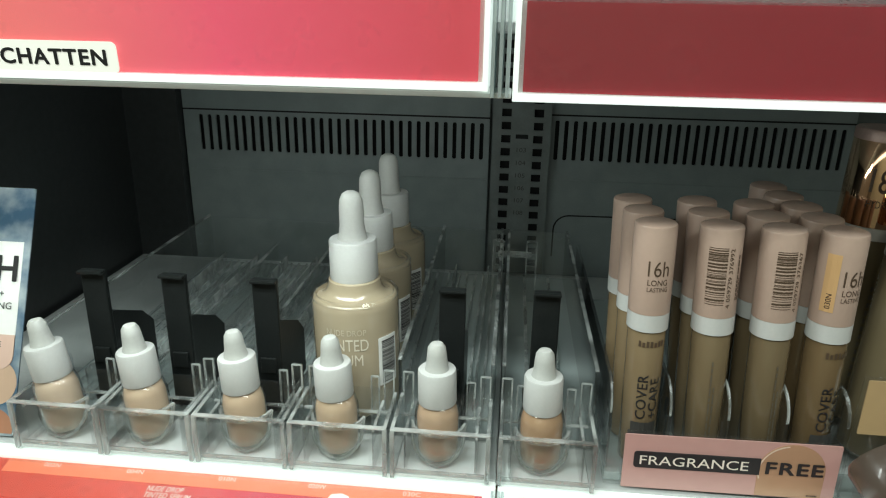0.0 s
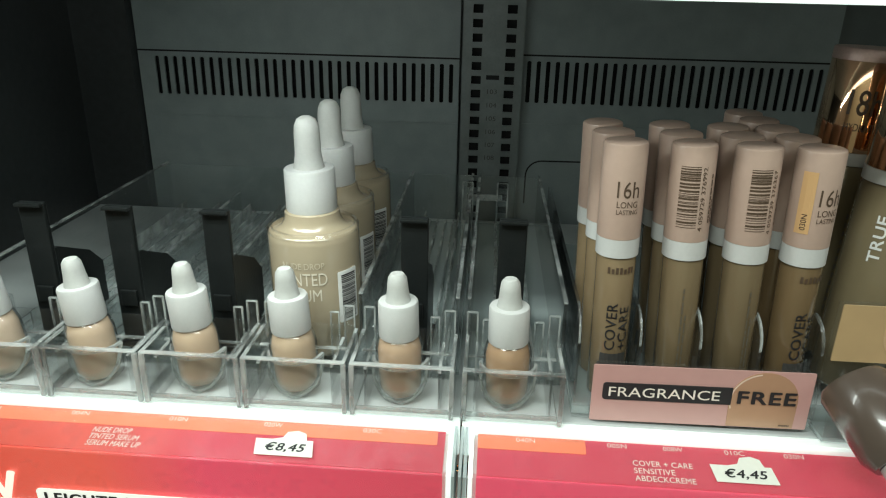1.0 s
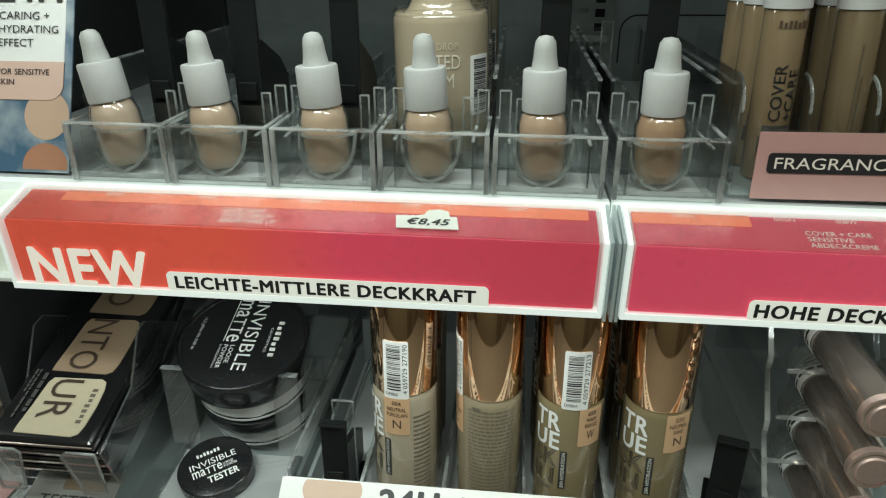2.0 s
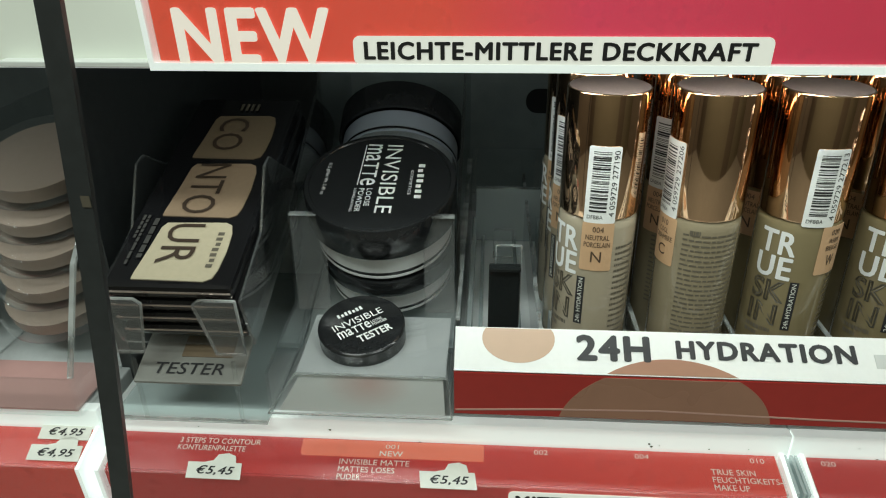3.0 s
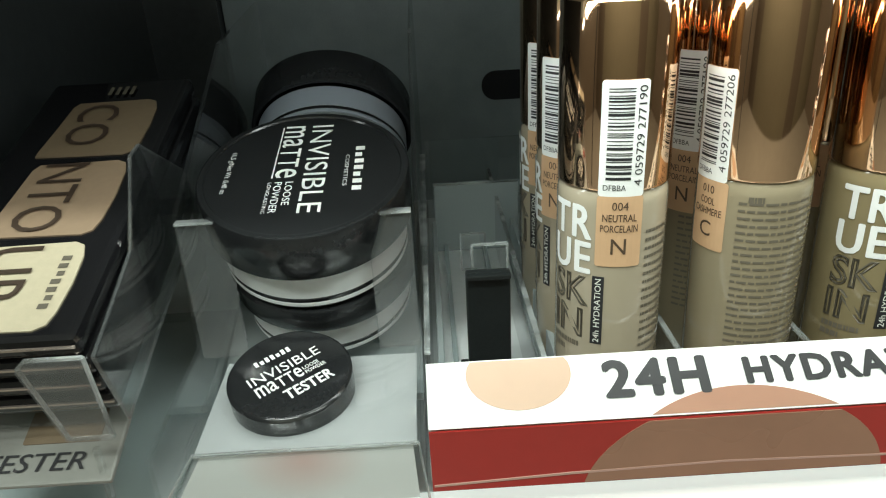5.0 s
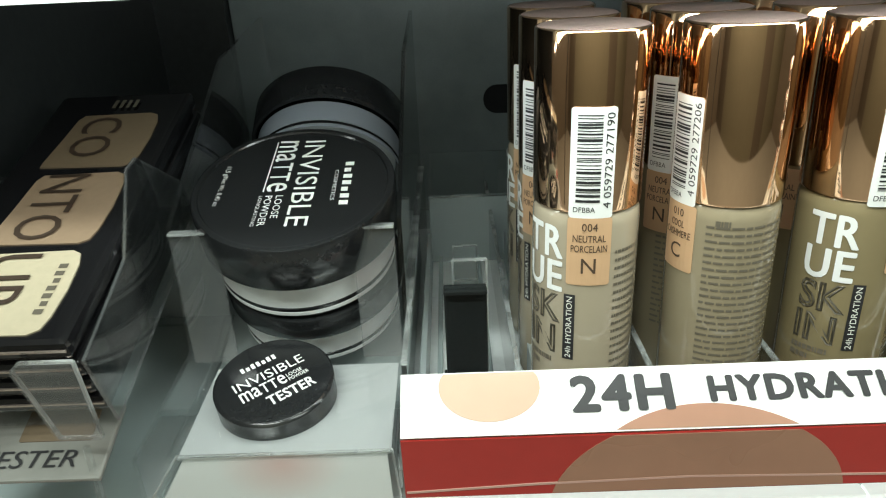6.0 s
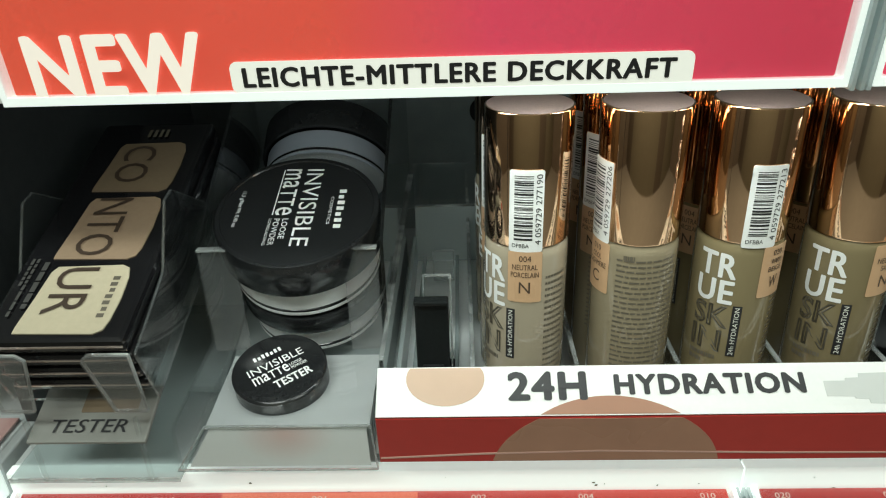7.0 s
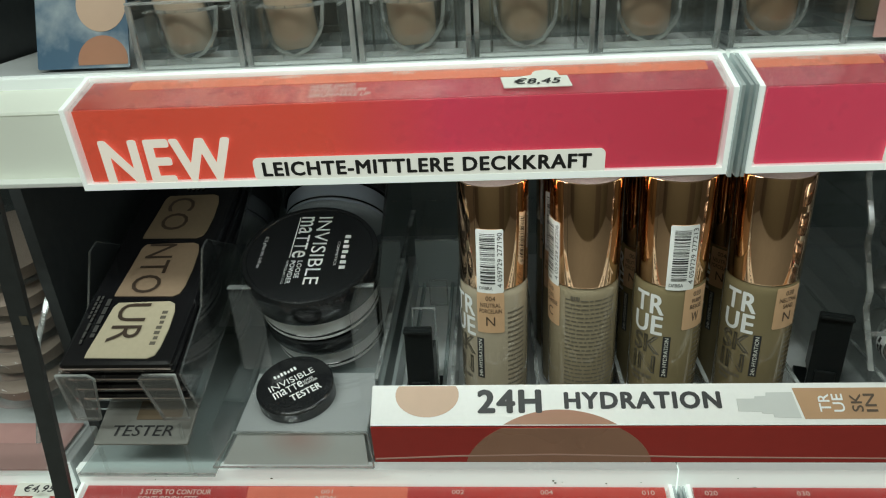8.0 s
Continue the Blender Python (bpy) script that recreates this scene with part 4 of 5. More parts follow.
tray = thing("tube_tray", "clear acrylic tube tray with curved lane dividers", "display tray")
part("tray_floor", box(0.0945, 0.1960, 0.2850, 0.4860, 1.1750, 1.1790), TRAY, tray, smooth=False)
for x in (0.0955, 0.1210, 0.1458, 0.1704, 0.1955):
    pts = [(0.287, 1.1795), (0.480, 1.1795), (0.480, 1.222), (0.300, 1.222)] + [(0.287 + 0.013 * (1 - math.sin(radians(a))), 1.209 + 0.013 * math.cos(radians(a))) for a in range(15, 91, 15)]
    part("divider", sweep_x(pts, x - 0.0007, x + 0.0007), ACRYLIC, tray, smooth=False)
    part("divider_edge", sweep_x([(y - 0.0006, z + 0.0004) for y, z in pts[3:]] + [(y + 0.0004, z - 0.0008) for y, z in pts[:2:-1]], x - 0.0004, x + 0.0004), ACRYLIC_EDGE, tray, smooth=False)
part("front_lip", box(0.0945, 0.1960, 0.2825, 0.2840, 1.1745, 1.2030, 0.0004), ACRYLIC, tray, smooth=False)

sign = thing("card_sign", "small pink card sign with a dark tab and tan blob", "sign")
card = part("card", sheet(rounded(0, 0.0905, 0, 0.0272, 0.0006), 0.0006), PINKCARD, sign, m=face_pose(0.1020, 0.2812, 1.1752, 0, 0, 0.7), smooth=False)
m = face_pose(0.1020, 0.2812, 1.1752, 0, 0, 0.7)
part("swatch", sheet([(0.0575, 0.0004), (0.0850, 0.0004)] + [(0.0712 + 0.0140 * math.cos(radians(k)), 0.0136 + 0.0132 * math.sin(radians(k))) for k in range(0, 181, 12)], 0.0008), paint("tan_gloss", (0.50, 0.29, 0.18), 0.28, 0, 0.06, 90, 0.03, stain=0.15), sign, "tan glossy blob print", m=m, smooth=False)
part("blob_rim", sheet([(0.0712 + r * 0.0140 * math.cos(radians(k)), 0.0130 + r * 0.0132 * math.sin(radians(k))) for r, ks in ((1.0, range(100, 199, 7)), (0.955, range(198, 99, -7))) for k in ks], 0.0009), paint("pale_blob_rim", (0.70, 0.54, 0.44), 0.3), sign, "pale blob edge", m=m, smooth=False)
part("tab", sheet(rounded(0.0045, 0.0580, 0.0108, 0.0190, 0.0015, "1001"), 0.0010), INK, sign, "dark tab", m=m, smooth=False)
part("lettering", shift(words("FRAGRANCE", 0.0460, 0.0046, 0.004), 0.0070, 0.0127, 0.0013), INK_CREAM, sign, m=m, smooth=False)
part("lettering", shift(words("FREE", 0.0235, 0.0058, 0.045), 0.0605, 0.0120, 0.0013), INK, sign, m=m, smooth=False)
part("fine_print", shift(small_print(0.005, 0.0012, 1, 2), 0.0790, 0.0012, 0.0011), INK_BROWN, sign, m=m, smooth=False)


# ---------------------------------------------------------------- tall bottles with mirror caps at the end of the upper display
def tall_bottle(x, y, spin):
    t = thing("foundation_bottle", "tall beige bottle with a rose-gold cap and white ring", "cosmetic bottle", pose(x, y, 1.1800, 0, 1.5, spin), "tall bottles")
    R = 0.0155
    part("bottle", lathe([(0, 0), (0.0135, 0.0003), (R, 0.0025), (R, 0.0940), (0.0145, 0.0960), (0, 0.0960)], 44), liquid("tall_fill", (0.20, 0.16, 0.095)), t, "glass bottle full of beige make-up")
    part("ring", lathe([(0.0145, 0.0962), (R, 0.0964), (R, 0.1020), (0.0150, 0.1022)], 44), COLLAR, t, "white ring")
    part("cap", lathe([(0.0150, 0.1022), (R, 0.1024), (R, 0.1415), (0.0150, 0.1425)], 44), GOLD, t, "rose-gold mirror cap")
    part("cap_top", lathe([(0.0154, 0.1417), (0.0156, 0.1419), (0.0156, 0.1462), (0.0150, 0.1470), (0, 0.1471)], 44), GOLD_TOP, t)
    part("lettering", wrap(shift(words("18h", 0.0130, 0.0110, 0.01), -0.0100), R + 0.0002, -90, 0.1190), INK_BROWN, t, smooth=False)
    part("lettering", wrap(shift(words("HYDRATING", 0.0170, 0.0034), -0.0100), R + 0.0002, -90, 0.1120), INK_BROWN, t, smooth=False)
    part("lettering", wrap(shift(words("TRUE", 0.0200, 0.0044, 0.03), -0.0065, 0.0640, 0, 90), R + 0.0002, -90, 0, 0.002), INK_WHITE, t, smooth=False)
    part("fine_print", wrap(shift(small_print(0.010, 0.050, 12, 7), 0.0010, 0.0250), R + 0.0002, -90, 0, 0.002), INK_GREY, t, smooth=False)
    return t


tall_bottle(0.2245, 0.3180, -8)
tall_bottle(0.2180, 0.3560, -5)
tall_bottle(0.2560, 0.3200, -8)
sign = thing("card_sign", "small beige card sign with a glossy blob print", "sign")
part("card", sheet(rounded(0, 0.075, 0, 0.0255, 0.0005), 0.0006), paint("gold_beige", (0.55, 0.38, 0.20), 0.35, 0, 0.06, 70, 0.03, stain=0.25), sign, m=face_pose(0.1980, 0.2850, 1.2080), smooth=False)
part("swatch", sheet(disc(0.018, 0.0135, 0.036, 0.0125), 0.0008), paint("blob_beige", (0.62, 0.43, 0.25), 0.25, 0, 0.04, 60, 0.0, stain=0.2), sign, m=face_pose(0.1980, 0.2850, 1.2080), smooth=False)
tray = thing("tester_cell", "clear acrylic front tray for a lying tester", "display cell")
part("tray_floor", box(0.1970, 0.2900, 0.2750, 0.3000, 1.1750, 1.1768), TRAY, tray, smooth=False)
part("front_lip", box(0.1970, 0.2900, 0.2745, 0.2760, 1.1745, 1.1880, 0.0003), ACRYLIC, tray, smooth=False)
part("back_lip", box(0.1970, 0.2900, 0.2862, 0.2875, 1.1770, 1.2340, 0.0003), ACRYLIC, tray, smooth=False)
lying = thing("tester_bottle", "tester bottle lying tipped forward with a white cap", "tester bottle", look((0.2150, 0.2380, 1.1850), (0.2000, 0.2800, 1.2080)) @ pose(0, 0, 0, 180, 0, 0), "lying testers")
part("bottle", lathe([(0, 0.043), (0.0125, 0.0425), (0.0140, 0.040), (0.0140, 0.014), (0.0115, 0.009), (0, 0.009)], 40), paint("grey_brown_label", (0.10, 0.075, 0.06), 0.25, 0, 0.05, 100, 0.0, coat=0.4), lying, "brown-grey bottle")
part("cap", lathe([(0, -0.004), (0.0085, -0.0038), (0.0095, -0.003), (0.0095, 0.0088), (0, 0.0088)], 40), COLLAR, lying, "white screw cap")
part("patch", wrap(sheet(rounded(-0.006, 0.006, 0.015, 0.030, 0.003), 0.0002), 0.0141, 90, 0, 0.002), SKIN, lying, "beige swatch", smooth=False)
part("lettering", wrap(shift(words("18", 0.008, 0.009, 0.01), -0.004, 0.030), 0.0143, 90, 0), INK, lying, smooth=False)


# ---------------------------------------------------------------- lower display: foundation bottles with mirror caps
def foundation(x, y, tint, lean=0.0, spin=0.0, front=True, sticker=None, tag=None, code=("004", "NEUTRAL", "PORCELAIN", "N"), seed=1, true_at=-0.0175, digits="4 059729 277190"):
    t = thing("foundation_bottle", "beige make-up bottle with a rose-gold mirror cap", "cosmetic bottle", pose(x, y, 0.9835, 0, lean, spin), "foundation bottles")
    R = 0.0163
    part("bottle", lathe([(0, 0), (0.0140, 0.0003), (0.0158, 0.0020), (R, 0.005), (R, 0.0805), (0.0160, 0.0835), (0.0152, 0.0848), (0, 0.0849)], 56), liquid("bottle_fill", tint), t, "glass bottle full of beige make-up")
    part("cap", lathe([(0.0152, 0.0850), (0.0160, 0.0852), (0.0163, 0.0858), (0.0163, 0.1351), (0.01615, 0.1356), (0.0157, 0.1358)], 64), GOLD, t, "rose-gold mirror cap")
    part("cap_top", lathe([(0.0156, 0.1357), (0.0150, 0.1360), (0, 0.1360)], 64), GOLD_TOP, t, "brushed cap top")
    c = R + 0.0002
    if front:
        for txt, w, z in (("TR", 0.0138, 0.0705), ("UE", 0.0138, 0.0594)):
            part("lettering", wrap(shift(words(txt, w, 0.0098, 0.03), true_at), c + 0.0001, -90, z, 0.0012), INK_WHITE, t, smooth=False)
        for txt, w, z in (("SK", 0.0138, 0.0483), ("IN", 0.0122, 0.0372)):
            part("lettering", wrap(shift(words(txt, w, 0.0100, hollow=0.028), true_at), c, -90, z), INK_GREY, t, smooth=False)
        part("dark_tab", wrap(bars([(true_at + 0.0148, true_at + 0.0183, 0.0360, 0.0590)]), c, -90, 0, 0.0015), INK, t, smooth=False)
        part("lettering", wrap(shift(words("24h HYDRATION", 0.0215, 0.0018), true_at + 0.0174, 0.0368, 0, 90), c + 0.0002, -90, 0), LABEL, t, smooth=False)
        part("fine_print", wrap(shift(small_print(0.0110, 0.0060, 2, 3), true_at, 0.0300), c, -90, 0, 0.002), INK_FAINT, t, smooth=False)
        part("fine_print", wrap(shift(small_print(0.0100, 0.0540, 20, seed + 3, 0.36), true_at + 0.030, 0.0200), c, -90, 0, 0.002), INK_FAINT, t, smooth=False)
    else:
        part("fine_print", wrap(shift(small_print(0.0250, 0.0540, 24, seed + 3, 0.34), -0.0105, 0.0260), c, -90, 0, 0.002), INK_FAINT, t, smooth=False)
        part("fine_print", wrap(shift(small_print(0.0090, 0.0022, 1, 8, 0.8), -0.0080, 0.0790), c, -90, 0, 0.002), INK_FAINT, t, smooth=False)
    if sticker is not None:
        s = part("barcode_label", wrap(sheet(rounded(-0.0063, 0.0063, 0, 0.0320, 0.0009), 0.0001), c, -90, 0.0840, 0.0015), CARD, t, "white barcode sticker", smooth=False, m=pose(0, 0, 0, 0, 0, math.degrees(sticker / R)))
        part("barcode", wrap(shift(barcode(0.0068, 0.0251, seed), -0.0044, 0.0048, 0.0002), c, -90, 0.0840, 0.0015), INK, s, smooth=False)
        part("digits", wrap(shift(words(digits, 0.0275, 0.0022), 0.0056, 0.0030, 0.0002, 90), c, -90, 0.0840), INK, s, smooth=False)
        part("fine_print", wrap(shift(words("DFBBA", 0.0062, 0.0016), -0.0050, 0.0018, 0.0002), c, -90, 0.0840), INK, s, smooth=False)
    if tag is not None:
        g = part("shade_tag", wrap(sheet(rounded(-0.0065, 0.0065, 0, 0.0215, 0.0008), 0.0001), c, -90, 0.0625, 0.0015), paint("tan_tag", (0.60, 0.38, 0.22), 0.4, 0, 0.04, 200, 0.02), t, "tan shade sticker", smooth=False, m=pose(0, 0, 0, 0, 0, math.degrees(tag / R)))
        for k, line in enumerate(code):
            h = (0.0024, 0.0022, 0.0022, 0.0048)[k]
            w = min(0.0105, h * 0.62 * len(line)) if k < 3 else 0.0042
            part("lettering", wrap(shift(words(line, w, h, 0.005), -w / 2, (0.0175, 0.0140, 0.0108, 0.0040)[k], 0.0002), c, -90, 0.0625), INK_BROWN, g, smooth=False)
    return t


BX = [-0.0423, 0.0012, 0.0412, 0.0842]
F = [(0.39, 0.335, 0.245), (0.29, 0.243, 0.16), (0.24, 0.193, 0.105), (0.22, 0.175, 0.095)]
foundation(BX[0], 0.2955, F[0], 0.0, 0, True, -0.0018, -0.0018, seed=11, true_at=-0.0236)
foundation(BX[1], 0.2955, F[1], -0.6, 0, False, -0.0205, -0.0200, ("010", "COOL", "CASHMERE", "C"), seed=22, digits="4 059729 277206")
foundation(BX[2], 0.2955, F[2], -0.5, 0, True, 0.0005, 0.0095, ("020", "WARM", "BEIGE", "W"), seed=33, true_at=-0.0196, digits="4 059729 277213")
foundation(BX[3], 0.2955, F[3], -1.0, 0, True, None, 0.0075, ("030", "NEUTRAL", "SAND", "N"), seed=44, true_at=-0.0208)
for k, x in enumerate(BX):
    for j in (1, 2):
        foundation(x - (0.001, 0.001, 0, -0.001)[k] * j, 0.2955 + 0.0345 * j, F[k], -0.3 * k, -20 + 8 * j, k != 1, -0.0100 if k < 2 else None, -0.0100, seed=50 + k, true_at=-0.0300)

tray = thing("divider_tray", "clear acrylic lane tray under the foundation bottles", "display tray")
part("tray_floor", box(-0.1020, 0.1600, 0.2740, 0.4860, 0.9755, 0.9830), MILKY, tray, smooth=False)
for x in (-0.1005, -0.0640, -0.0212, 0.0200, 0.0610, 0.1035, 0.1450):
    part("divider", box(x - 0.0008, x + 0.0008, 0.2760, 0.4850, 0.9832, 1.0220 if x < -0.09 else 1.0120, 0.0003), ACRYLIC, tray, smooth=False)
    part("divider_edge", box(x - 0.0009, x + 0.0009, 0.2760, 0.4850, (1.0221 if x < -0.09 else 1.0121), (1.0229 if x < -0.09 else 1.0129)), ACRYLIC_EDGE, tray, smooth=False)
for s in (-1, 1):
    part("pusher_track", box(-0.0810 + s * 0.010 - 0.001, -0.0810 + s * 0.010 + 0.001, 0.2900, 0.4800, 0.9832, 0.9870), TRAY, tray, smooth=False)
part("back_plate", box(-0.1000, 0.1590, 0.4862, 0.4878, 0.9755, 1.0300, 0.0003), ACRYLIC, tray, smooth=False)
LANE = clear("lane_plastic", (0.90, 0.93, 0.93), 0.10, 1.6, 0.45)
part("lane_back", box(-0.0960, -0.0525, 0.4360, 0.4376, 0.9832, 1.0200, 0.0004), LANE, tray, smooth=False)
part("lane_back_edge", box(-0.0960, -0.0525, 0.4352, 0.4380, 1.0201, 1.0210, 0.0003), ACRYLIC_EDGE, tray, smooth=False)
for x in (-0.0965, -0.0560):
    part("lane_rail", box(x - 0.0012, x + 0.0012, 0.2950, 0.4350, 0.9832, 1.0010, 0.0004), LANE, tray, smooth=False)
for y in (0.3080, 0.4050):
    part("lane_clip", box(-0.0845, -0.0728, y, y + 0.0016, 0.9872, 1.0430 if y < 0.35 else 1.0060, 0.0004), ACRYLIC, tray, smooth=False)
    part("clip_edge", outline([(-0.0058, 0), (0.0058, 0), (0.0058, 0.0558 if y < 0.35 else 0.0188), (-0.0058, 0.0558 if y < 0.35 else 0.0188)], 0.0008), ACRYLIC_EDGE, tray, m=face_pose(-0.0786, y - 0.0004, 0.9872), smooth=False)
pusher(-0.0805, 0.2920, 0.9875, 0.0530, 0.0140)
pusher(0.1230, 0.2980, 0.9875, 0.0540, 0.0150, -1, -18)

# bent card sign in front of the bottles
sign = thing("card_sign", "bent white and red card sign with black lettering and skin-tone blobs", "sign")
x0, x1 = -0.1010, 0.1620
yf, zf, yb, zb = 0.2535, 1.0120, 0.2690, 1.0232
part("card_body", sweep_x([(yf + 0.0042, 0.9890), (yf + 0.0010, zf - 0.0006), (yb, zb - 0.0012), (yb + 0.002, zb - 0.0012), (yb + 0.002, 0.9890)], x0 + 0.0006, x1), CARD, sign, smooth=False)
tip = math.degrees(math.atan2(yb - yf, zb - zf))
lh = math.hypot(yb - yf, zb - zf)
top = face_pose(x0, yf, zf, tip)
part("white_panel", sheet([(0, 0), (x1 - x0, 0), (x1 - x0, lh), (0, lh)], 0.0006), CARD, sign, "white sloping panel", m=top, smooth=False)
fm = face_pose(x0, 0.2560, 0.9885, -6)
part("red_panel", sheet([(0, 0), (x1 - x0, 0), (x1 - x0, 0.0232), (0, 0.0232)], 0.0006), REDCARD, sign, "red front panel", m=fm, smooth=False)
part("swatch", sheet([(0.0262 + 0.0150 * math.cos(radians(a)), 0.0145 + 0.0106 * math.sin(radians(a))) for a in range(165, 376, 10)] + [(0.0397, lh - 0.0004), (0.0127, lh - 0.0004)], 0.0008), SKIN, sign, "round beige blob print", m=top, smooth=False)
part("lettering", shift(words("24H", 0.0285, 0.0102, 0.06), 0.0505, 0.0062, 0.0009), INK, sign, m=top, smooth=False)
part("lettering", shift(words("HYDRATION", 0.0700, 0.0074, 0.06), 0.0905, 0.0078, 0.0009), INK, sign, m=top, smooth=False)
BLOB = paint("brown_blob_print", (0.42, 0.22, 0.145), 0.28, 0, 0.06, 80, 0.0, stain=0.2)
def blob(lo, hi, base):
    """The part of one round print between two heights, measured from the foot of the front panel."""
    cx, cy, rx, ry = 0.0875, -0.0060, 0.0440, 0.0363
    a0, a1 = math.asin((lo - cy) / ry), math.asin(min(1, (hi - cy) / ry))
    side = [a0 + (a1 - a0) * k / 14 for k in range(15)]
    pts = [(cx + rx * math.cos(a), cy + ry * math.sin(a) - base) for a in side]
    return pts + [(2 * cx - x, y) for x, y in reversed(pts) if x > cx + 1e-5]


part("swatch", sheet(blob(0.0004, 0.0229, 0), 0.0008), BLOB, sign, "brown blob print", m=fm, smooth=False)
part("swatch", sheet(blob(0.0234, 0.0303, 0.0230), 0.0008), BLOB, sign, "brown blob print", m=top, smooth=False)
# gloss on the red panel drawn as a thin pale strip
part("gloss_line", sheet([(0.0005, 0.0020), (0.0400, 0.0040), (0.0850, 0.0052), (0.1500, 0.0034), (0.2600, 0.0024), (0.2600, 0.0029), (0.1500, 0.0041), (0.0850, 0.0060), (0.0400, 0.0048), (0.0005, 0.0027)], 0.0009), paint("pale_band", (0.58, 0.36, 0.30), 0.3), sign, "pale painted gloss line", m=fm, smooth=False)
# printed bottle on the sign
part("print_nozzle", sheet([(0.1680, 0.0062), (0.1780, 0.0060), (0.1782, 0.0052), (0.1830, 0.0050), (0.1832, 0.0034), (0.1950, 0.0030), (0.1930, 0.0150), (0.1815, 0.0148), (0.1812, 0.0132), (0.1762, 0.0130), (0.1760, 0.0120), (0.1680, 0.0120)], 0.0008), paint("pale_grey_print", (0.60, 0.62, 0.60), 0.4, 0, 0.04, 90, 0.0, stain=0.15), sign, "printed nozzle", m=top, smooth=False)
part("print_bottle", sheet([(0.1965, 0.0026), (0.2620, 0.0026), (0.2620, 0.0168), (0.1935, 0.0168)], 0.0008), paint("print_tan", (0.46, 0.27, 0.14), 0.4, 0, 0.05, 100, 0.0), sign, "printed tan bottle", m=top, smooth=False)
for txt, xx, mat in (("TR", 0.2085, INK_WHITE), ("UE", 0.2145, INK_WHITE), ("SK", 0.2225, INK_BROWN), ("IN", 0.2285, INK_BROWN)):
    part("lettering", shift(words(txt, 0.0080, 0.0048, 0.02), xx, 0.0058, 0.0011, 90), mat, sign, m=top, smooth=False)

# ---------------------------------------------------------------- loose powder jars in a tipped holder
TIP = 18.5


BAND = paint("frosted_white", (0.78, 0.80, 0.80), 0.35, 0, 0.04, 200, 0.03)
JAR = clear("jar_plastic", (0.88, 0.90, 0.92), 0.06, 1.6, 0.10)


def powder_jar(m, lettered, label, ring=BAND, R=0.0368, side=0.0185):
    j = thing("powder_jar", label, "powder jar", m, "powder jars")
    part("lid", lathe([(R - 0.0018, -side), (R - 0.0004, -side + 0.0002), (R, -side + 0.0008), (R, -0.0014), (R - 0.0005, -0.0004), (R - 0.0015, 0), (R - 0.0026, -0.0002), (R - 0.0030, -0.0008), (0, -0.0008)], 72), SATIN_BLACK, j, "black screw lid")
    b = R - 0.0032
    part("jar", lathe([(b - 0.0006, -side - 0.0003), (b, -side - 0.0009), (b, -side - 0.0157), (b - 0.0014, -side - 0.0173), (0, -side - 0.0174)], 72), JAR, j, "frosted clear jar")
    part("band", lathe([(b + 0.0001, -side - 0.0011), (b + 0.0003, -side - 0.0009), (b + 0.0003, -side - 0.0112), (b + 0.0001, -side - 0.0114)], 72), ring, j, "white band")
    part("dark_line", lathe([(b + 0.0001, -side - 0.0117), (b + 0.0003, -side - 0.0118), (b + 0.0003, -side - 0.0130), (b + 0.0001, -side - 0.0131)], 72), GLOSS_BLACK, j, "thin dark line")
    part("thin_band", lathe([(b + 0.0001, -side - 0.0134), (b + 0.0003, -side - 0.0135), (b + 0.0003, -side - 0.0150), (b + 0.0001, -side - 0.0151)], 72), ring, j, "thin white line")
    part("powder", lathe([(0, -side - 0.0015), (b - 0.0026, -side - 0.0015), (b - 0.0024, -side - 0.0077), (0, -side - 0.0079)], 48), paint("white_powder", (0.62, 0.63, 0.63), 0.8, 0, 0.05, 500, 0.1), j, "white loose powder")
    if lettered:
        W = INK_WHITE
        s = -91
        at = pose(0, 0, -0.0005, 0, 0, s)
        for text, w, h, u, v, bold in (("INVISIBLE", 0.0515, 0.0080, -0.0280, 0.0003, 0.0), ("maTTe", 0.0320, 0.0072, -0.0280, -0.0094, 0.012), ("LOOSE", 0.0125, 0.0026, 0.0065, -0.0052, 0.012), ("POWDER", 0.0165, 0.0026, 0.0065, -0.0090, 0.012)):
            part("lettering", shift((unicase if text == "maTTe" else words)(text, w, h, bold), u, v), W, j, m=at, smooth=False)
        part("underline", bars([(-0.0275, 0.0040, -0.0106, -0.0101)]), W, j, m=at, smooth=False)
        part("lettering", shift(words("LONGLASTING", 0.0165, 0.0013), 0.0065, -0.0113), W, j, m=at, smooth=False)
        part("logo_bar", logo(-0.0130, 0.0140, 0.0176, 0.0208), W, j, m=at, smooth=False)
        part("lettering", shift(words("COSMETICS", 0.0180, 0.0014), -0.0080, 0.0143), W, j, m=at, smooth=False)
        part("lettering", shift(words("11,5 g/Net Wt. 0,40 oz", 0.0235, 0.0024), -0.0120, -0.0275), W, j, m=at, smooth=False)
    return j


JX, JY, JZ = -0.1405, 0.3320, 1.0648
JM = pose(JX, JY, JZ, TIP, 0, 0)
powder_jar(JM, True, "black-lidded frosted jar of loose powder with white print")
powder_jar(JM @ pose(0.001, 0.0005, -0.0362), False, "black-lidded frosted jar of loose powder under another jar", BAND, 0.0350, 0.0105)
# rear jar's band is a darker copy of BAND, with shade in its colour
powder_jar(pose(-0.1410, 0.4330, 1.0640, -55, 0, 0), False, "black-lidded frosted jar of loose powder lying on its back", paint("shaded_band", (0.26, 0.29, 0.33), 0.35))

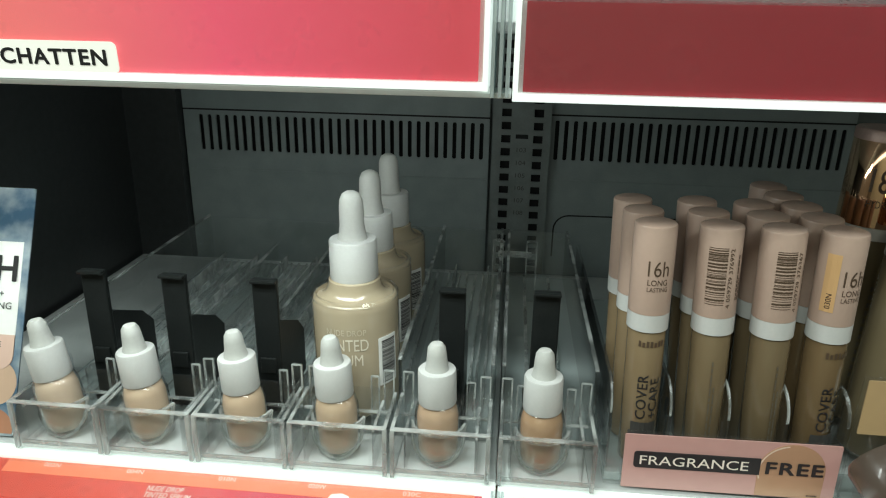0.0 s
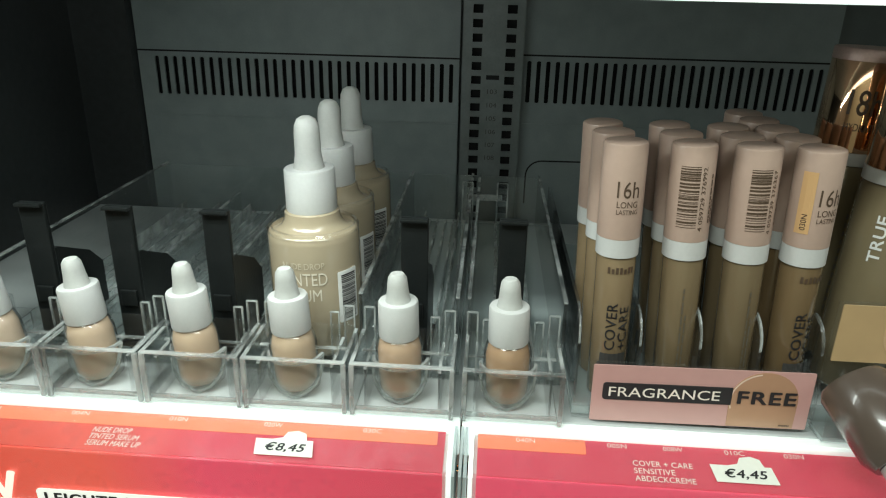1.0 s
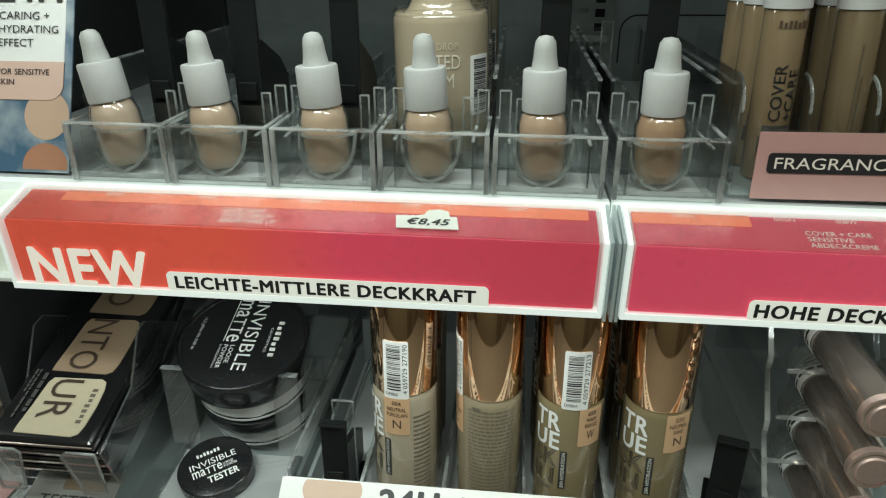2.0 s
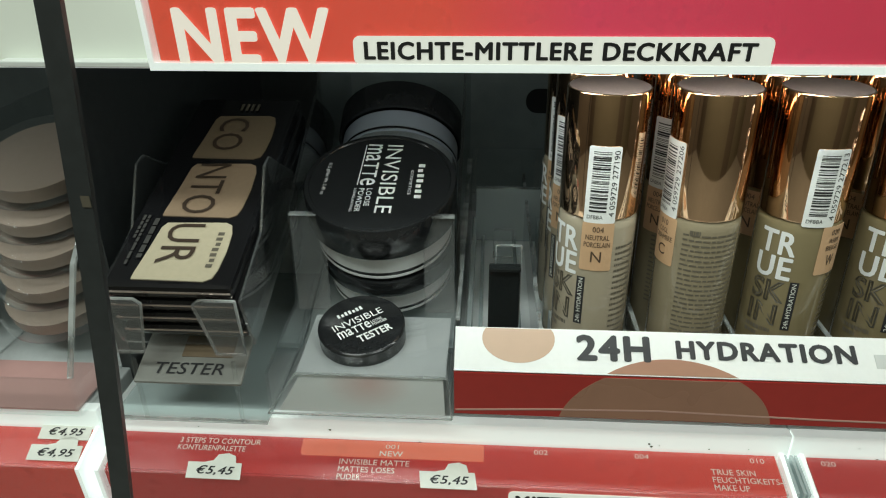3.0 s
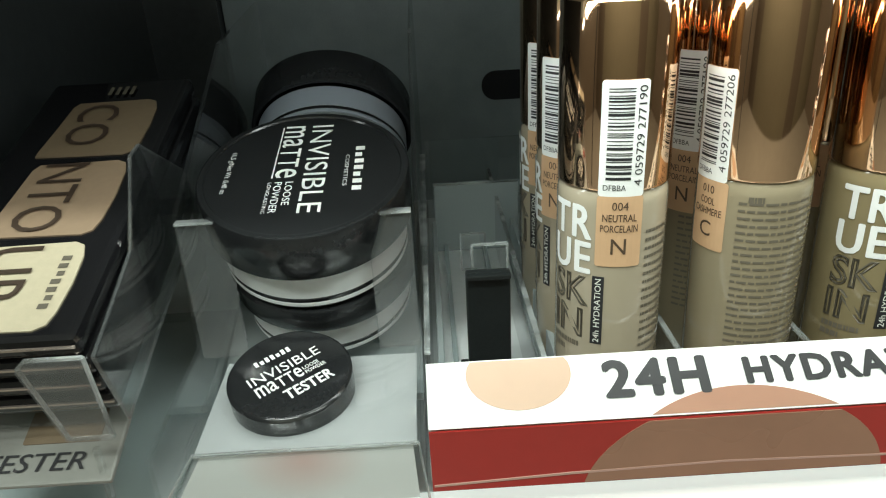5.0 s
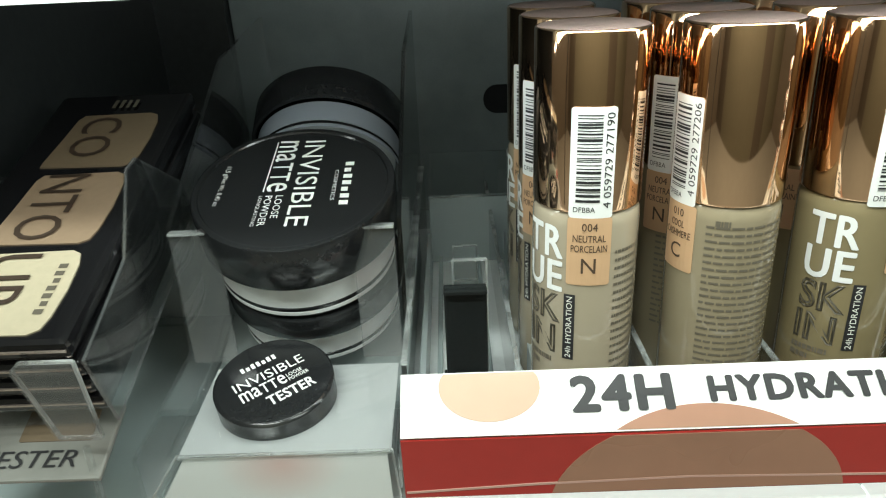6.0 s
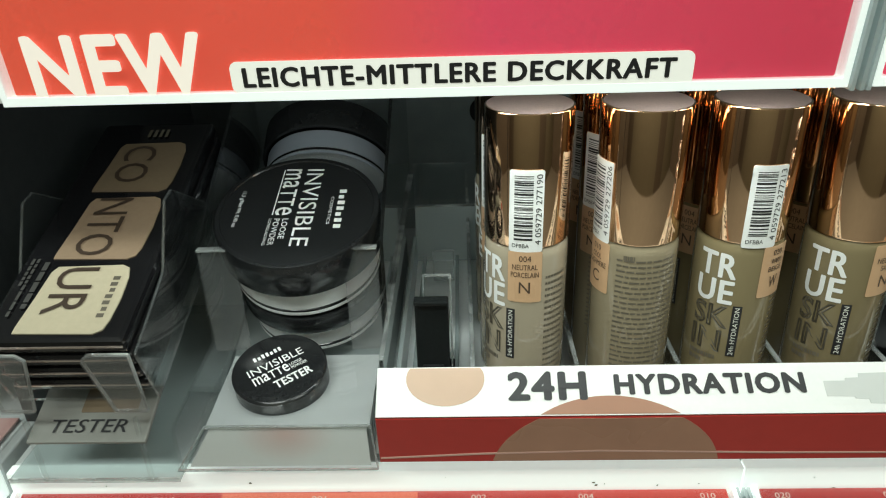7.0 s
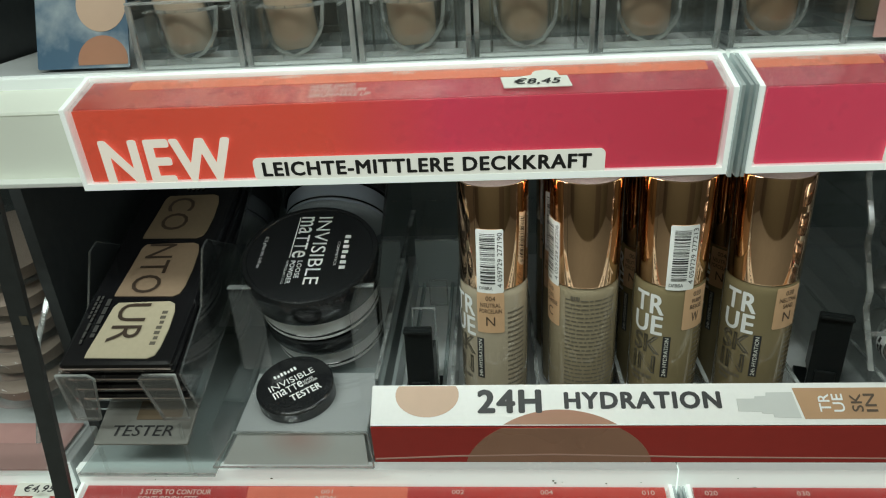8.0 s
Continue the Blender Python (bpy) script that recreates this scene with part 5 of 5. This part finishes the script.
holder = thing("jar_holder", "clear acrylic jar holder with side cheeks and a low stage", "display holder")
for x, s in ((-0.1815, 1), (-0.1020, -1)):
    part("cheek", sweep_x([(0.258, 0.9835), (0.480, 0.9835), (0.480, 1.1100), (0.400, 1.1000), (0.315, 1.0560), (0.312, 1.0080), (0.258, 1.0040)], x - 0.0008, x + 0.0008), ACRYLIC, holder, smooth=False)
for xa, xb in ((-0.1800, -0.1640), (-0.1180, -0.1035)):
    part("front_post", box(xa, xb, 0.3095, 0.3112, 1.0045, 1.0550, 0.0004), TAB, holder, smooth=False)
    part("post_edge", box(xa, xb, 0.3085, 0.3122, 1.0551, 1.0560, 0.0003), ACRYLIC_EDGE, holder, "bright polished edge", smooth=False)
part("stage", sweep_x([(0.2580, 1.0025), (0.2580, 1.0042), (0.3085, 1.0075), (0.3085, 1.0058)], -0.1720, -0.1036), ACRYLIC, holder, smooth=False)
# soft rose reflection painted into the white paper as a round gradient
ROSE, rt, rb = nodes_of("white_paper_with_rose_glow")
co, mp, gr, cr = (rt.nodes.new("ShaderNode" + n) for n in ("TexCoord", "Mapping", "TexGradient", "ValToRGB"))
gr.gradient_type = "SPHERICAL"
mp.inputs["Location"].default_value, mp.inputs["Scale"].default_value = (1.75, -1.15, 0), (50, 75, 50)
link(rt, co.outputs["Object"], mp.inputs["Vector"])
link(rt, mp.outputs[0], gr.inputs["Vector"])
link(rt, gr.outputs["Fac"], cr.inputs[0])
cr.color_ramp.elements[0].color, cr.color_ramp.elements[1].color = (0.78, 0.78, 0.77, 1), (0.70, 0.50, 0.47, 1)
link(rt, cr.outputs[0], rb.inputs["Base Color"])
rb.inputs["Roughness"].default_value = 0.45
front = face_pose(-0.1030, 0.2555, 0.9848, 8)
part("stage_front", sheet([(-0.0790, 0), (0.0010, 0), (-0.0012, 0.0198), (-0.0660, 0.0198)], 0.0012), ACRYLIC, holder, m=front, smooth=False)
part("stage_edge", outline([(-0.0790, 0), (0.0010, 0), (-0.0012, 0.0198), (-0.0660, 0.0198)], 0.0007), ACRYLIC_EDGE, holder, m=front, smooth=False)
part("front_sheet", sheet([(-0.0745, 0.0008), (-0.0020, 0.0008), (-0.0030, 0.0190), (-0.0640, 0.0190)], 0.0004), ROSE, holder, "white paper behind the front", m=front @ pose(0, 0, -0.0016), smooth=False)
part("stage_sheet", sweep_x([(0.2606, 1.0010), (0.2606, 1.0016), (0.3050, 1.0046), (0.3050, 1.0040)], -0.1700, -0.1050), paint("grey_white_paper", (0.50, 0.51, 0.51), 0.5, 0, 0.03, 300, 0.03, stain=0.12), holder, "white paper under the stage", smooth=False)
part("ramp", sweep_x([(0.3130, 0.9790), (0.3130, 0.9820), (0.4800, 1.0380), (0.4800, 1.0350)], -0.1800, -0.1036), TRAY, holder, smooth=False)

tj = thing("tester_jar", "small black-lidded powder tester with white print on a clear stage", "tester jar", pose(-0.1445, 0.2850, 1.0130, 12, 0, 0))
part("lid", lathe([(0.0185, -0.0112), (0.0196, -0.0109), (0.0197, -0.0010), (0.0190, -0.0002), (0.0184, 0), (0, 0)], 56), SATIN_BLACK, tj, "black lid")
part("jar", lathe([(0.0198, -0.0113), (0.0214, -0.0116), (0.0214, -0.0128), (0.0190, -0.0131), (0, -0.0131)], 56), ACRYLIC_EDGE, tj, "clear base")
for text, w, h, u, v, bold in (("INVISIBLE", 0.0245, 0.0040, -0.0125, 0.0012, 0), ("maTTe", 0.0155, 0.0044, -0.0122, -0.0043, 0.014), ("LOOSE", 0.0055, 0.0015, 0.0040, -0.0022, 0.01), ("POWDER", 0.0070, 0.0015, 0.0040, -0.0042, 0.01), ("TESTER", 0.0160, 0.0042, -0.0055, -0.0105, 0.03)):
    part("lettering", shift((unicase if text == "maTTe" else words)(text, w, h, bold), u, v), INK_WHITE, tj, m=pose(0, 0, 0.0002, 0, 0, 35), smooth=False)
part("logo_bar", logo(-0.0075, 0.0055, 0.0082, 0.0106), INK_WHITE, tj, m=pose(0, 0, 0.0002, 0, 0, 35), smooth=False)

# ---------------------------------------------------------------- contour palettes, stacked in a tipped holder
PM = pose(-0.2170, 0.2550, 1.0470, TIP, 0, 0)


def palette(k, detailed):
    p = thing("contour_palette", "black three-pan contour palette with a clear lid window" if detailed else "black contour palette in a stack", "make-up palette", PM @ pose(0.0006 * (k % 2), 0.0004 * k, -0.0085 * k), "contour palettes")
    part("case", box(-0.0272, 0.0272, 0, 0.1370, -0.0078, -0.0006, 0.0022), GLOSS_BLACK, p, "gloss black case", smooth=False)
    part("lid_edge", box(-0.0266, 0.0266, -0.0007, -0.0002, -0.0034, -0.0026), SILVER, p, "bright lid edge", smooth=False)
    if not detailed:
        return
    for y0, y1, mat in ((0.0040, 0.0375, CREAM), (0.0420, 0.0790, TAN), (0.0840, 0.1190, OLIVE)):
        mid = (y0 + y1) / 2
        pts = [(-0.0135, y0), (0.0165, y0 - 0.0006), (0.0196, y0 + 0.0012), (0.0208, y0 + 0.0060), (0.0214, mid), (0.0208, y1 - 0.0060), (0.0194, y1 - 0.0010), (0.0165, y1 + 0.0006), (-0.0095, y1), (-0.0112, y1 - 0.0030), (-0.0122, mid), (-0.0136, y0 + 0.0030)]
        part("pan", sheet(pts, 0.0005), mat, p, "pressed powder pan", m=pose(-0.0015, 0, -0.0006), smooth=False)
    for text, w, h, u, v in (("CO", 0.0270, 0.0150, -0.0085, 0.1165), ("NTO", 0.0350, 0.0150, -0.0085, 0.0785), ("UR", 0.0240, 0.0150, -0.0085, 0.0365)):
        part("lettering", shift(words(text, w, h), u, v, 0.0004, -90), INK_DARK, p, smooth=False)
    part("logo_bar", logo(0.0135, 0.0163, 0.0110, 0.0330, 7, True), INK_GREY, p, m=pose(0, 0, 0.0001), smooth=False)
    part("fine_print", shift(small_print(0.0300, 0.0040, 2, 4), -0.0235, 0.0420, 0.0001, -90), INK_DIM, p, smooth=False)
    part("fine_print", shift(small_print(0.0340, 0.0035, 1, 5), -0.0180, 0.0400, 0.0001, -90), INK_DIM, p, smooth=False)
    part("fine_print", bars([(0.0060 - 0.0028 * i, 0.0075 - 0.0028 * i, 0.1240, 0.1300) for i in range(4)]), INK_GREY, p, m=pose(0, 0, 0.0001), smooth=False)


for k in range(4):
    palette(k, k == 0)
holder = thing("palette_holder", "clear acrylic palette holder with two front tabs", "display holder")
for s in (-1, 1):
    cx = -0.2170 + s * 0.0292
    part("cheek", sheet([(0.000, -0.036), (0.100, -0.036), (0.092, -0.014), (0.068, 0.013), (0.060, 0.014), (0.038, -0.005), (0.000, -0.008)], 0.0016), ACRYLIC, holder, m=Matrix.Translation((cx - 0.0008, 0.2550, 1.0470)) @ pose(0, 0, 0, TIP) @ Matrix(((0, 0, 1, 0), (1, 0, 0, 0), (0, 1, 0, 0), (0, 0, 0, 1))), smooth=False)
    part("cheek_edge", outline([(0.000, -0.036), (0.100, -0.036), (0.092, -0.014), (0.068, 0.013), (0.060, 0.014), (0.038, -0.005), (0.000, -0.008)], 0.0006), TAB, holder, m=Matrix.Translation((cx, 0.2550, 1.0470)) @ pose(0, 0, 0, TIP) @ Matrix(((0, 0, 1, 0), (1, 0, 0, 0), (0, 1, 0, 0), (0, 0, 0, 1))), smooth=False)
    xa = cx - s * 0.0008
    part("front_tab", sheet([(0, -0.034), (-s * 0.0125, -0.034), (-s * 0.0178, -0.008), (-s * 0.0150, -0.0055), (0, -0.0055)], 0.0016), TAB, holder, m=pose(xa, 0.2535, 1.0470, 90 + TIP * 0.4), smooth=False)
    bm = outline([(0, -0.034), (-s * 0.0125, -0.034), (-s * 0.0178, -0.008), (-s * 0.0150, -0.0055), (0, -0.0055)], 0.0008)
    part("tab_edge", bm, ACRYLIC_EDGE, holder, m=pose(xa, 0.2535, 1.0470, 90 + TIP * 0.4), smooth=False)
part("floor_plate", box(-0.0285, 0.0285, 0.0, 0.1400, -0.0375, -0.0360), ACRYLIC, holder, m=PM, smooth=False)
for xl in (-0.2400, -0.1960):
    part("leg", box(xl - 0.0008, xl + 0.0008, 0.2590, 0.2610, 0.9754, 1.0080, 0.0003), ACRYLIC, holder, smooth=False)
part("base_plate", box(-0.2570, -0.1850, 0.2615, 0.4000, 0.9738, 0.9752, 0.0003), clear("smoky_base_plastic", (0.80, 0.84, 0.83), 0.10, 1.6, 0.28), holder, "grey clear base plate", smooth=False)
part("base_edge", box(-0.2570, -0.1850, 0.2605, 0.2613, 0.9736, 0.9756), ACRYLIC_EDGE, holder, smooth=False)
part("back_leg", box(-0.2450, -0.1890, 0.3900, 0.3920, 0.9754, 1.0500), ACRYLIC, holder, smooth=False)
tester = thing("tester_card", "grey tester card with a dark swatch on a clear ledge", "tester card", pose(-0.2170, 0.2590, 0.9990, 22, 0, 0))
part("plate", box(-0.0240, 0.0240, -0.002, 0.0240, -0.0020, 0, 0.0008), paint("grey_card", (0.22, 0.22, 0.20), 0.5, 0, 0.05, 200, 0.05), tester, smooth=False)
part("swatch", sheet(rounded(-0.0060, 0.0170, 0.0110, 0.0220, 0.0005), 0.0004), OLIVE, tester, "dark brown swatch", smooth=False)
part("lettering", shift(words("TESTER", 0.0310, 0.0058, 0.004, 0.15), -0.0160, 0.0020, 0.0004), INK, tester, smooth=False)

# ---------------------------------------------------------------- black hanging strap in front of the module's edge
bm = bmesh.new()
prev = None
for k in range(38):
    z = 1.360 - 0.0125 * k
    s = (z - 1.08) / 0.14
    x = -0.2068 + 0.0150 * s + 0.0035 * (1 - min(s * s, 1.5))
    y = 0.1920 + 0.0600 * max(0, (z - 1.20) / 0.16) ** 1.5
    ring = [bm.verts.new((x + a, y + b2, z)) for a, b2 in ((-0.0033, -0.0010), (0.0033, -0.0010), (0.0033, 0.0010), (-0.0033, 0.0010))]
    if prev:
        for i in range(4):
            bm.faces.new((prev[i], prev[(i + 1) % 4], ring[(i + 1) % 4], ring[i]))
    prev = ring
bmesh.ops.recalc_face_normals(bm, faces=bm.faces)
strap = tagged(part("tether_strap", bm, BLACK, smooth=False), "black flat strap hanging down in front of the shelves", "strap")
part("strap_end", box(x - 0.0040, x + 0.0040, 0.1900, 0.1940, z - 0.006, z - 0.0005, 0.0008), PUSHER, strap, "black end clip", smooth=False)
# glint on the strap drawn as a small pale patch
part("glint", bars([(-0.0012, 0.0014, 0, 0.0034)]), INK_GREY, strap, "pale painted glint", m=face_pose(-0.1985, 0.1906, 1.1090), smooth=False)

# ---------------------------------------------------------------- sky-print card beside the tester cells
sm, st, sb = nodes_of("sky_print")
co, no, rp = st.nodes.new("ShaderNodeTexCoord"), st.nodes.new("ShaderNodeTexNoise"), st.nodes.new("ShaderNodeValToRGB")
no.inputs["Scale"].default_value, no.inputs["Detail"].default_value = 45, 7
link(st, co.outputs["Object"], no.inputs["Vector"])
link(st, no.outputs["Fac"], rp.inputs[0])
rp.color_ramp.elements[0].position, rp.color_ramp.elements[0].color = 0.44, (0.05, 0.115, 0.19, 1)
rp.color_ramp.elements[1].position, rp.color_ramp.elements[1].color = 0.66, (0.38, 0.44, 0.47, 1)
link(st, rp.outputs[0], sb.inputs["Base Color"])
sb.inputs["Roughness"].default_value = 0.4
card = thing("card_sign", "tall card with blue sky print and white text panel", "sign", face_pose(-0.2280, 0.2830, 1.1745, 23))
part("card", sheet(rounded(0, 0.0390, 0, 0.1220, 0.0008), 0.0008), sm, card, smooth=False)
part("text_panel", sheet(rounded(0.0005, 0.0355, 0.0320, 0.0950, 0.007, "0100"), 0.0011), CARD, card, "white text panel", smooth=False)
part("skin_panel", sheet(rounded(0.0005, 0.0355, 0.0320, 0.0490, 0.007, "0100"), 0.0013), paint("blush_print", (0.66, 0.46, 0.38), 0.4), card, "blush panel", smooth=False)
for txt, w, h, u, v, bd in (("24H", 0.0300, 0.0125, 0.0035, 0.0755, 0.03), ("CARING +", 0.0235, 0.0034, 0.0045, 0.0675, 0.0), ("HYDRATING", 0.0280, 0.0034, 0.0045, 0.0615, 0.0), ("EFFECT", 0.0165, 0.0034, 0.0045, 0.0555, 0.0), ("FOR SENSITIVE", 0.0245, 0.0026, 0.0045, 0.0430, 0.01), ("SKIN", 0.0080, 0.0026, 0.0045, 0.0385, 0.01)):
    part("lettering", shift(words(txt, w, h, bd), u, v, 0.0016), INK, card, smooth=False)
part("swatch", sheet(disc(0.0105, 0.0110, 0.0280, 0.0255), 0.0010), SKIN, card, "beige blob print", smooth=False)
part("swatch", sheet([(0.0280 + 0.0105 * math.cos(radians(a)), 0.003 + 0.0100 * math.sin(radians(a))) for a in range(-10, 191, 10)], 0.0010), SKIN_DARK, card, "tan blob print", smooth=False)


# ---------------------------------------------------------------- neighbour module: clear compact stacks
def compact(x, y, z, tip):
    c = thing("powder_compact", "beige pressed powder compact in a clear case", "compact", pose(x, y, z, tip, 0, 0), "neighbour compacts")
    part("case", lathe([(0, 0), (0.0300, 0.0004), (0.0320, 0.002), (0.0320, 0.010), (0.0305, 0.012), (0, 0.0122)], 40), ACRYLIC, c, "clear case")
    part("powder", lathe([(0, 0.002), (0.0270, 0.0022), (0.0270, 0.0095), (0, 0.0098)], 36), paint("compact_powder", (0.27, 0.21, 0.17), 0.4, 0, 0.06, 300, 0.1), c, "beige powder")
    return c


for k in range(5):
    compact(-0.3080, 0.3250 + 0.0030 * k, 0.9990 + 0.0165 * k, 20)
for k in range(2):
    compact(-0.3800, 0.3250, 0.9990 + 0.0165 * k, 20)
hold = thing("compact_holder", "clear acrylic holder for stacked compacts", "display holder")
for x in (-0.3420, -0.2725):
    part("cheek", sweep_x([(0.262, 0.9735), (0.420, 0.9735), (0.420, 1.0900), (0.340, 1.0900), (0.285, 1.0400), (0.262, 0.9950)], x - 0.0008, x + 0.0008), ACRYLIC, hold, smooth=False)
    part("cheek_edge", sweep_x([(0.2612, 0.9950), (0.2842, 1.0406), (0.3395, 1.0908), (0.3405, 1.0898), (0.2856, 1.0398), (0.2626, 0.9946)], x - 0.0011, x + 0.0011), ACRYLIC_EDGE, hold, smooth=False)
part("front_lip", box(-0.3410, -0.2735, 0.2610, 0.2624, 0.9735, 0.9940), ACRYLIC, hold, smooth=False)
part("stage_sheet", box(-0.3400, -0.2750, 0.2640, 0.3000, 0.9742, 0.9752), PINKCARD, hold, "pink paper", smooth=False)


# ---------------------------------------------------------------- slanted metallic tubes on a stepped holder
TAIL = clear("clear_tube_tail", (0.90, 0.87, 0.84), 0.08, 1.6, 0.14)


def gloss_tube(x, y, z, k):
    t = thing("metal_tube", "rose-silver tube tipped forward with a striped ring", "cosmetic tube", look((x - 0.001, y - 0.058, z - 0.001), (x, y, z)) @ pose(0, 0, 0, 180, 0, 0), "metal tubes")
    L = 0.082
    part("barrel", lathe([(0, 0.0), (0.0085, 0.0002), (0.0096, 0.001), (0.0098, 0.0570), (0.0094, 0.0578)], 36), SILVER, t, "rose-silver mirror barrel")
    part("end_cap", lathe([(0, -0.0008), (0.0066, -0.0008), (0.0072, 0), (0.0098, 0.0006), (0.0099, 0.004)], 36), GOLD_TOP, t, "bronze end ring")
    part("ring", lathe([(0.0099, 0.0578), (0.0101, 0.0580), (0.0101, 0.0650), (0.0098, 0.0652)], 36), INK_WHITE, t, "white printed ring")
    part("ring_print", wrap(small_print(0.060, 0.0052, 2, k + 3, 0.7), 0.0102, 0, 0.0588, 0.003), INK, t, smooth=False)
    part("tail", lathe([(0.0097, 0.0652), (0.0097, L), (0.0085, L + 0.002), (0, L + 0.002)], 36), TAIL, t, "clear pale tail")
    return t


for k in range(4):
    gloss_tube(0.1630 + 0.0010 * k, 0.3100, 1.0940 - 0.0268 * k, k)
hold = thing("stepped_holder", "clear acrylic stepped holder for slanted tubes", "display holder")
for x in (0.1400, 0.1905):
    pts = [(0.285, 0.9735), (0.400, 0.9735), (0.400, 1.1150), (0.330, 1.1150), (0.330, 1.1000), (0.318, 1.0800), (0.318, 1.0700), (0.306, 1.0500), (0.306, 1.0400), (0.290, 1.0150)]
    part("cheek", sweep_x(pts, x - 0.0009, x + 0.0009), ACRYLIC, hold, smooth=False)
    part("cheek_edge", sweep_x([(y - 0.0008, z) for y, z in pts[3:]] + [(y + 0.0006, z) for y, z in pts[:2:-1]], x - 0.0012, x + 0.0012), ACRYLIC_EDGE, hold, smooth=False)
for k in range(3):
    part("step", box(0.1410, 0.1895, 0.3000, 0.3990, 1.0826 - 0.0268 * k, 1.0838 - 0.0268 * k), ACRYLIC, hold, smooth=False)
    part("step_edge", box(0.1410, 0.1895, 0.2990, 0.2998, 1.0821 - 0.0268 * k, 1.0843 - 0.0268 * k), ACRYLIC_EDGE, hold, smooth=False)


def pot(x, y, z):
    p = thing("concealer_pot", "small silver-rimmed pot with a black stopper and printed band", "cosmetic pot", pose(x, y, z), "pots")
    part("pot", lathe([(0, 0), (0.0140, 0.0003), (0.0155, 0.002), (0.0155, 0.018), (0.0150, 0.020)], 40), CARD, p, "white pot")
    part("rim", lathe([(0.0150, 0.0200), (0.0162, 0.0202), (0.0162, 0.0230), (0.0120, 0.0240), (0, 0.0238)], 40), SILVER, p, "silver rim")
    part("stopper", lathe([(0.0100, 0.0240), (0.0100, 0.0270), (0.0098, 0.0290), (0.0102, 0.0520), (0, 0.0525)], 36), PUSHER, p, "black stopper")
    part("fine_print", wrap(small_print(0.030, 0.010, 2, 5, 0.6), 0.0157, -110, 0.004, 0.003), INK_BROWN, p, smooth=False)
    return p


pot(0.2010, 0.3050, 1.0580)
pot(0.2420, 0.3050, 1.0580)
tagged(part("pot_riser", box(0.1940, 0.3000, 0.2850, 0.3400, 0.9735, 1.0575, 0.0010), TRAY, smooth=False), "hazy clear riser block under the pots", "riser")
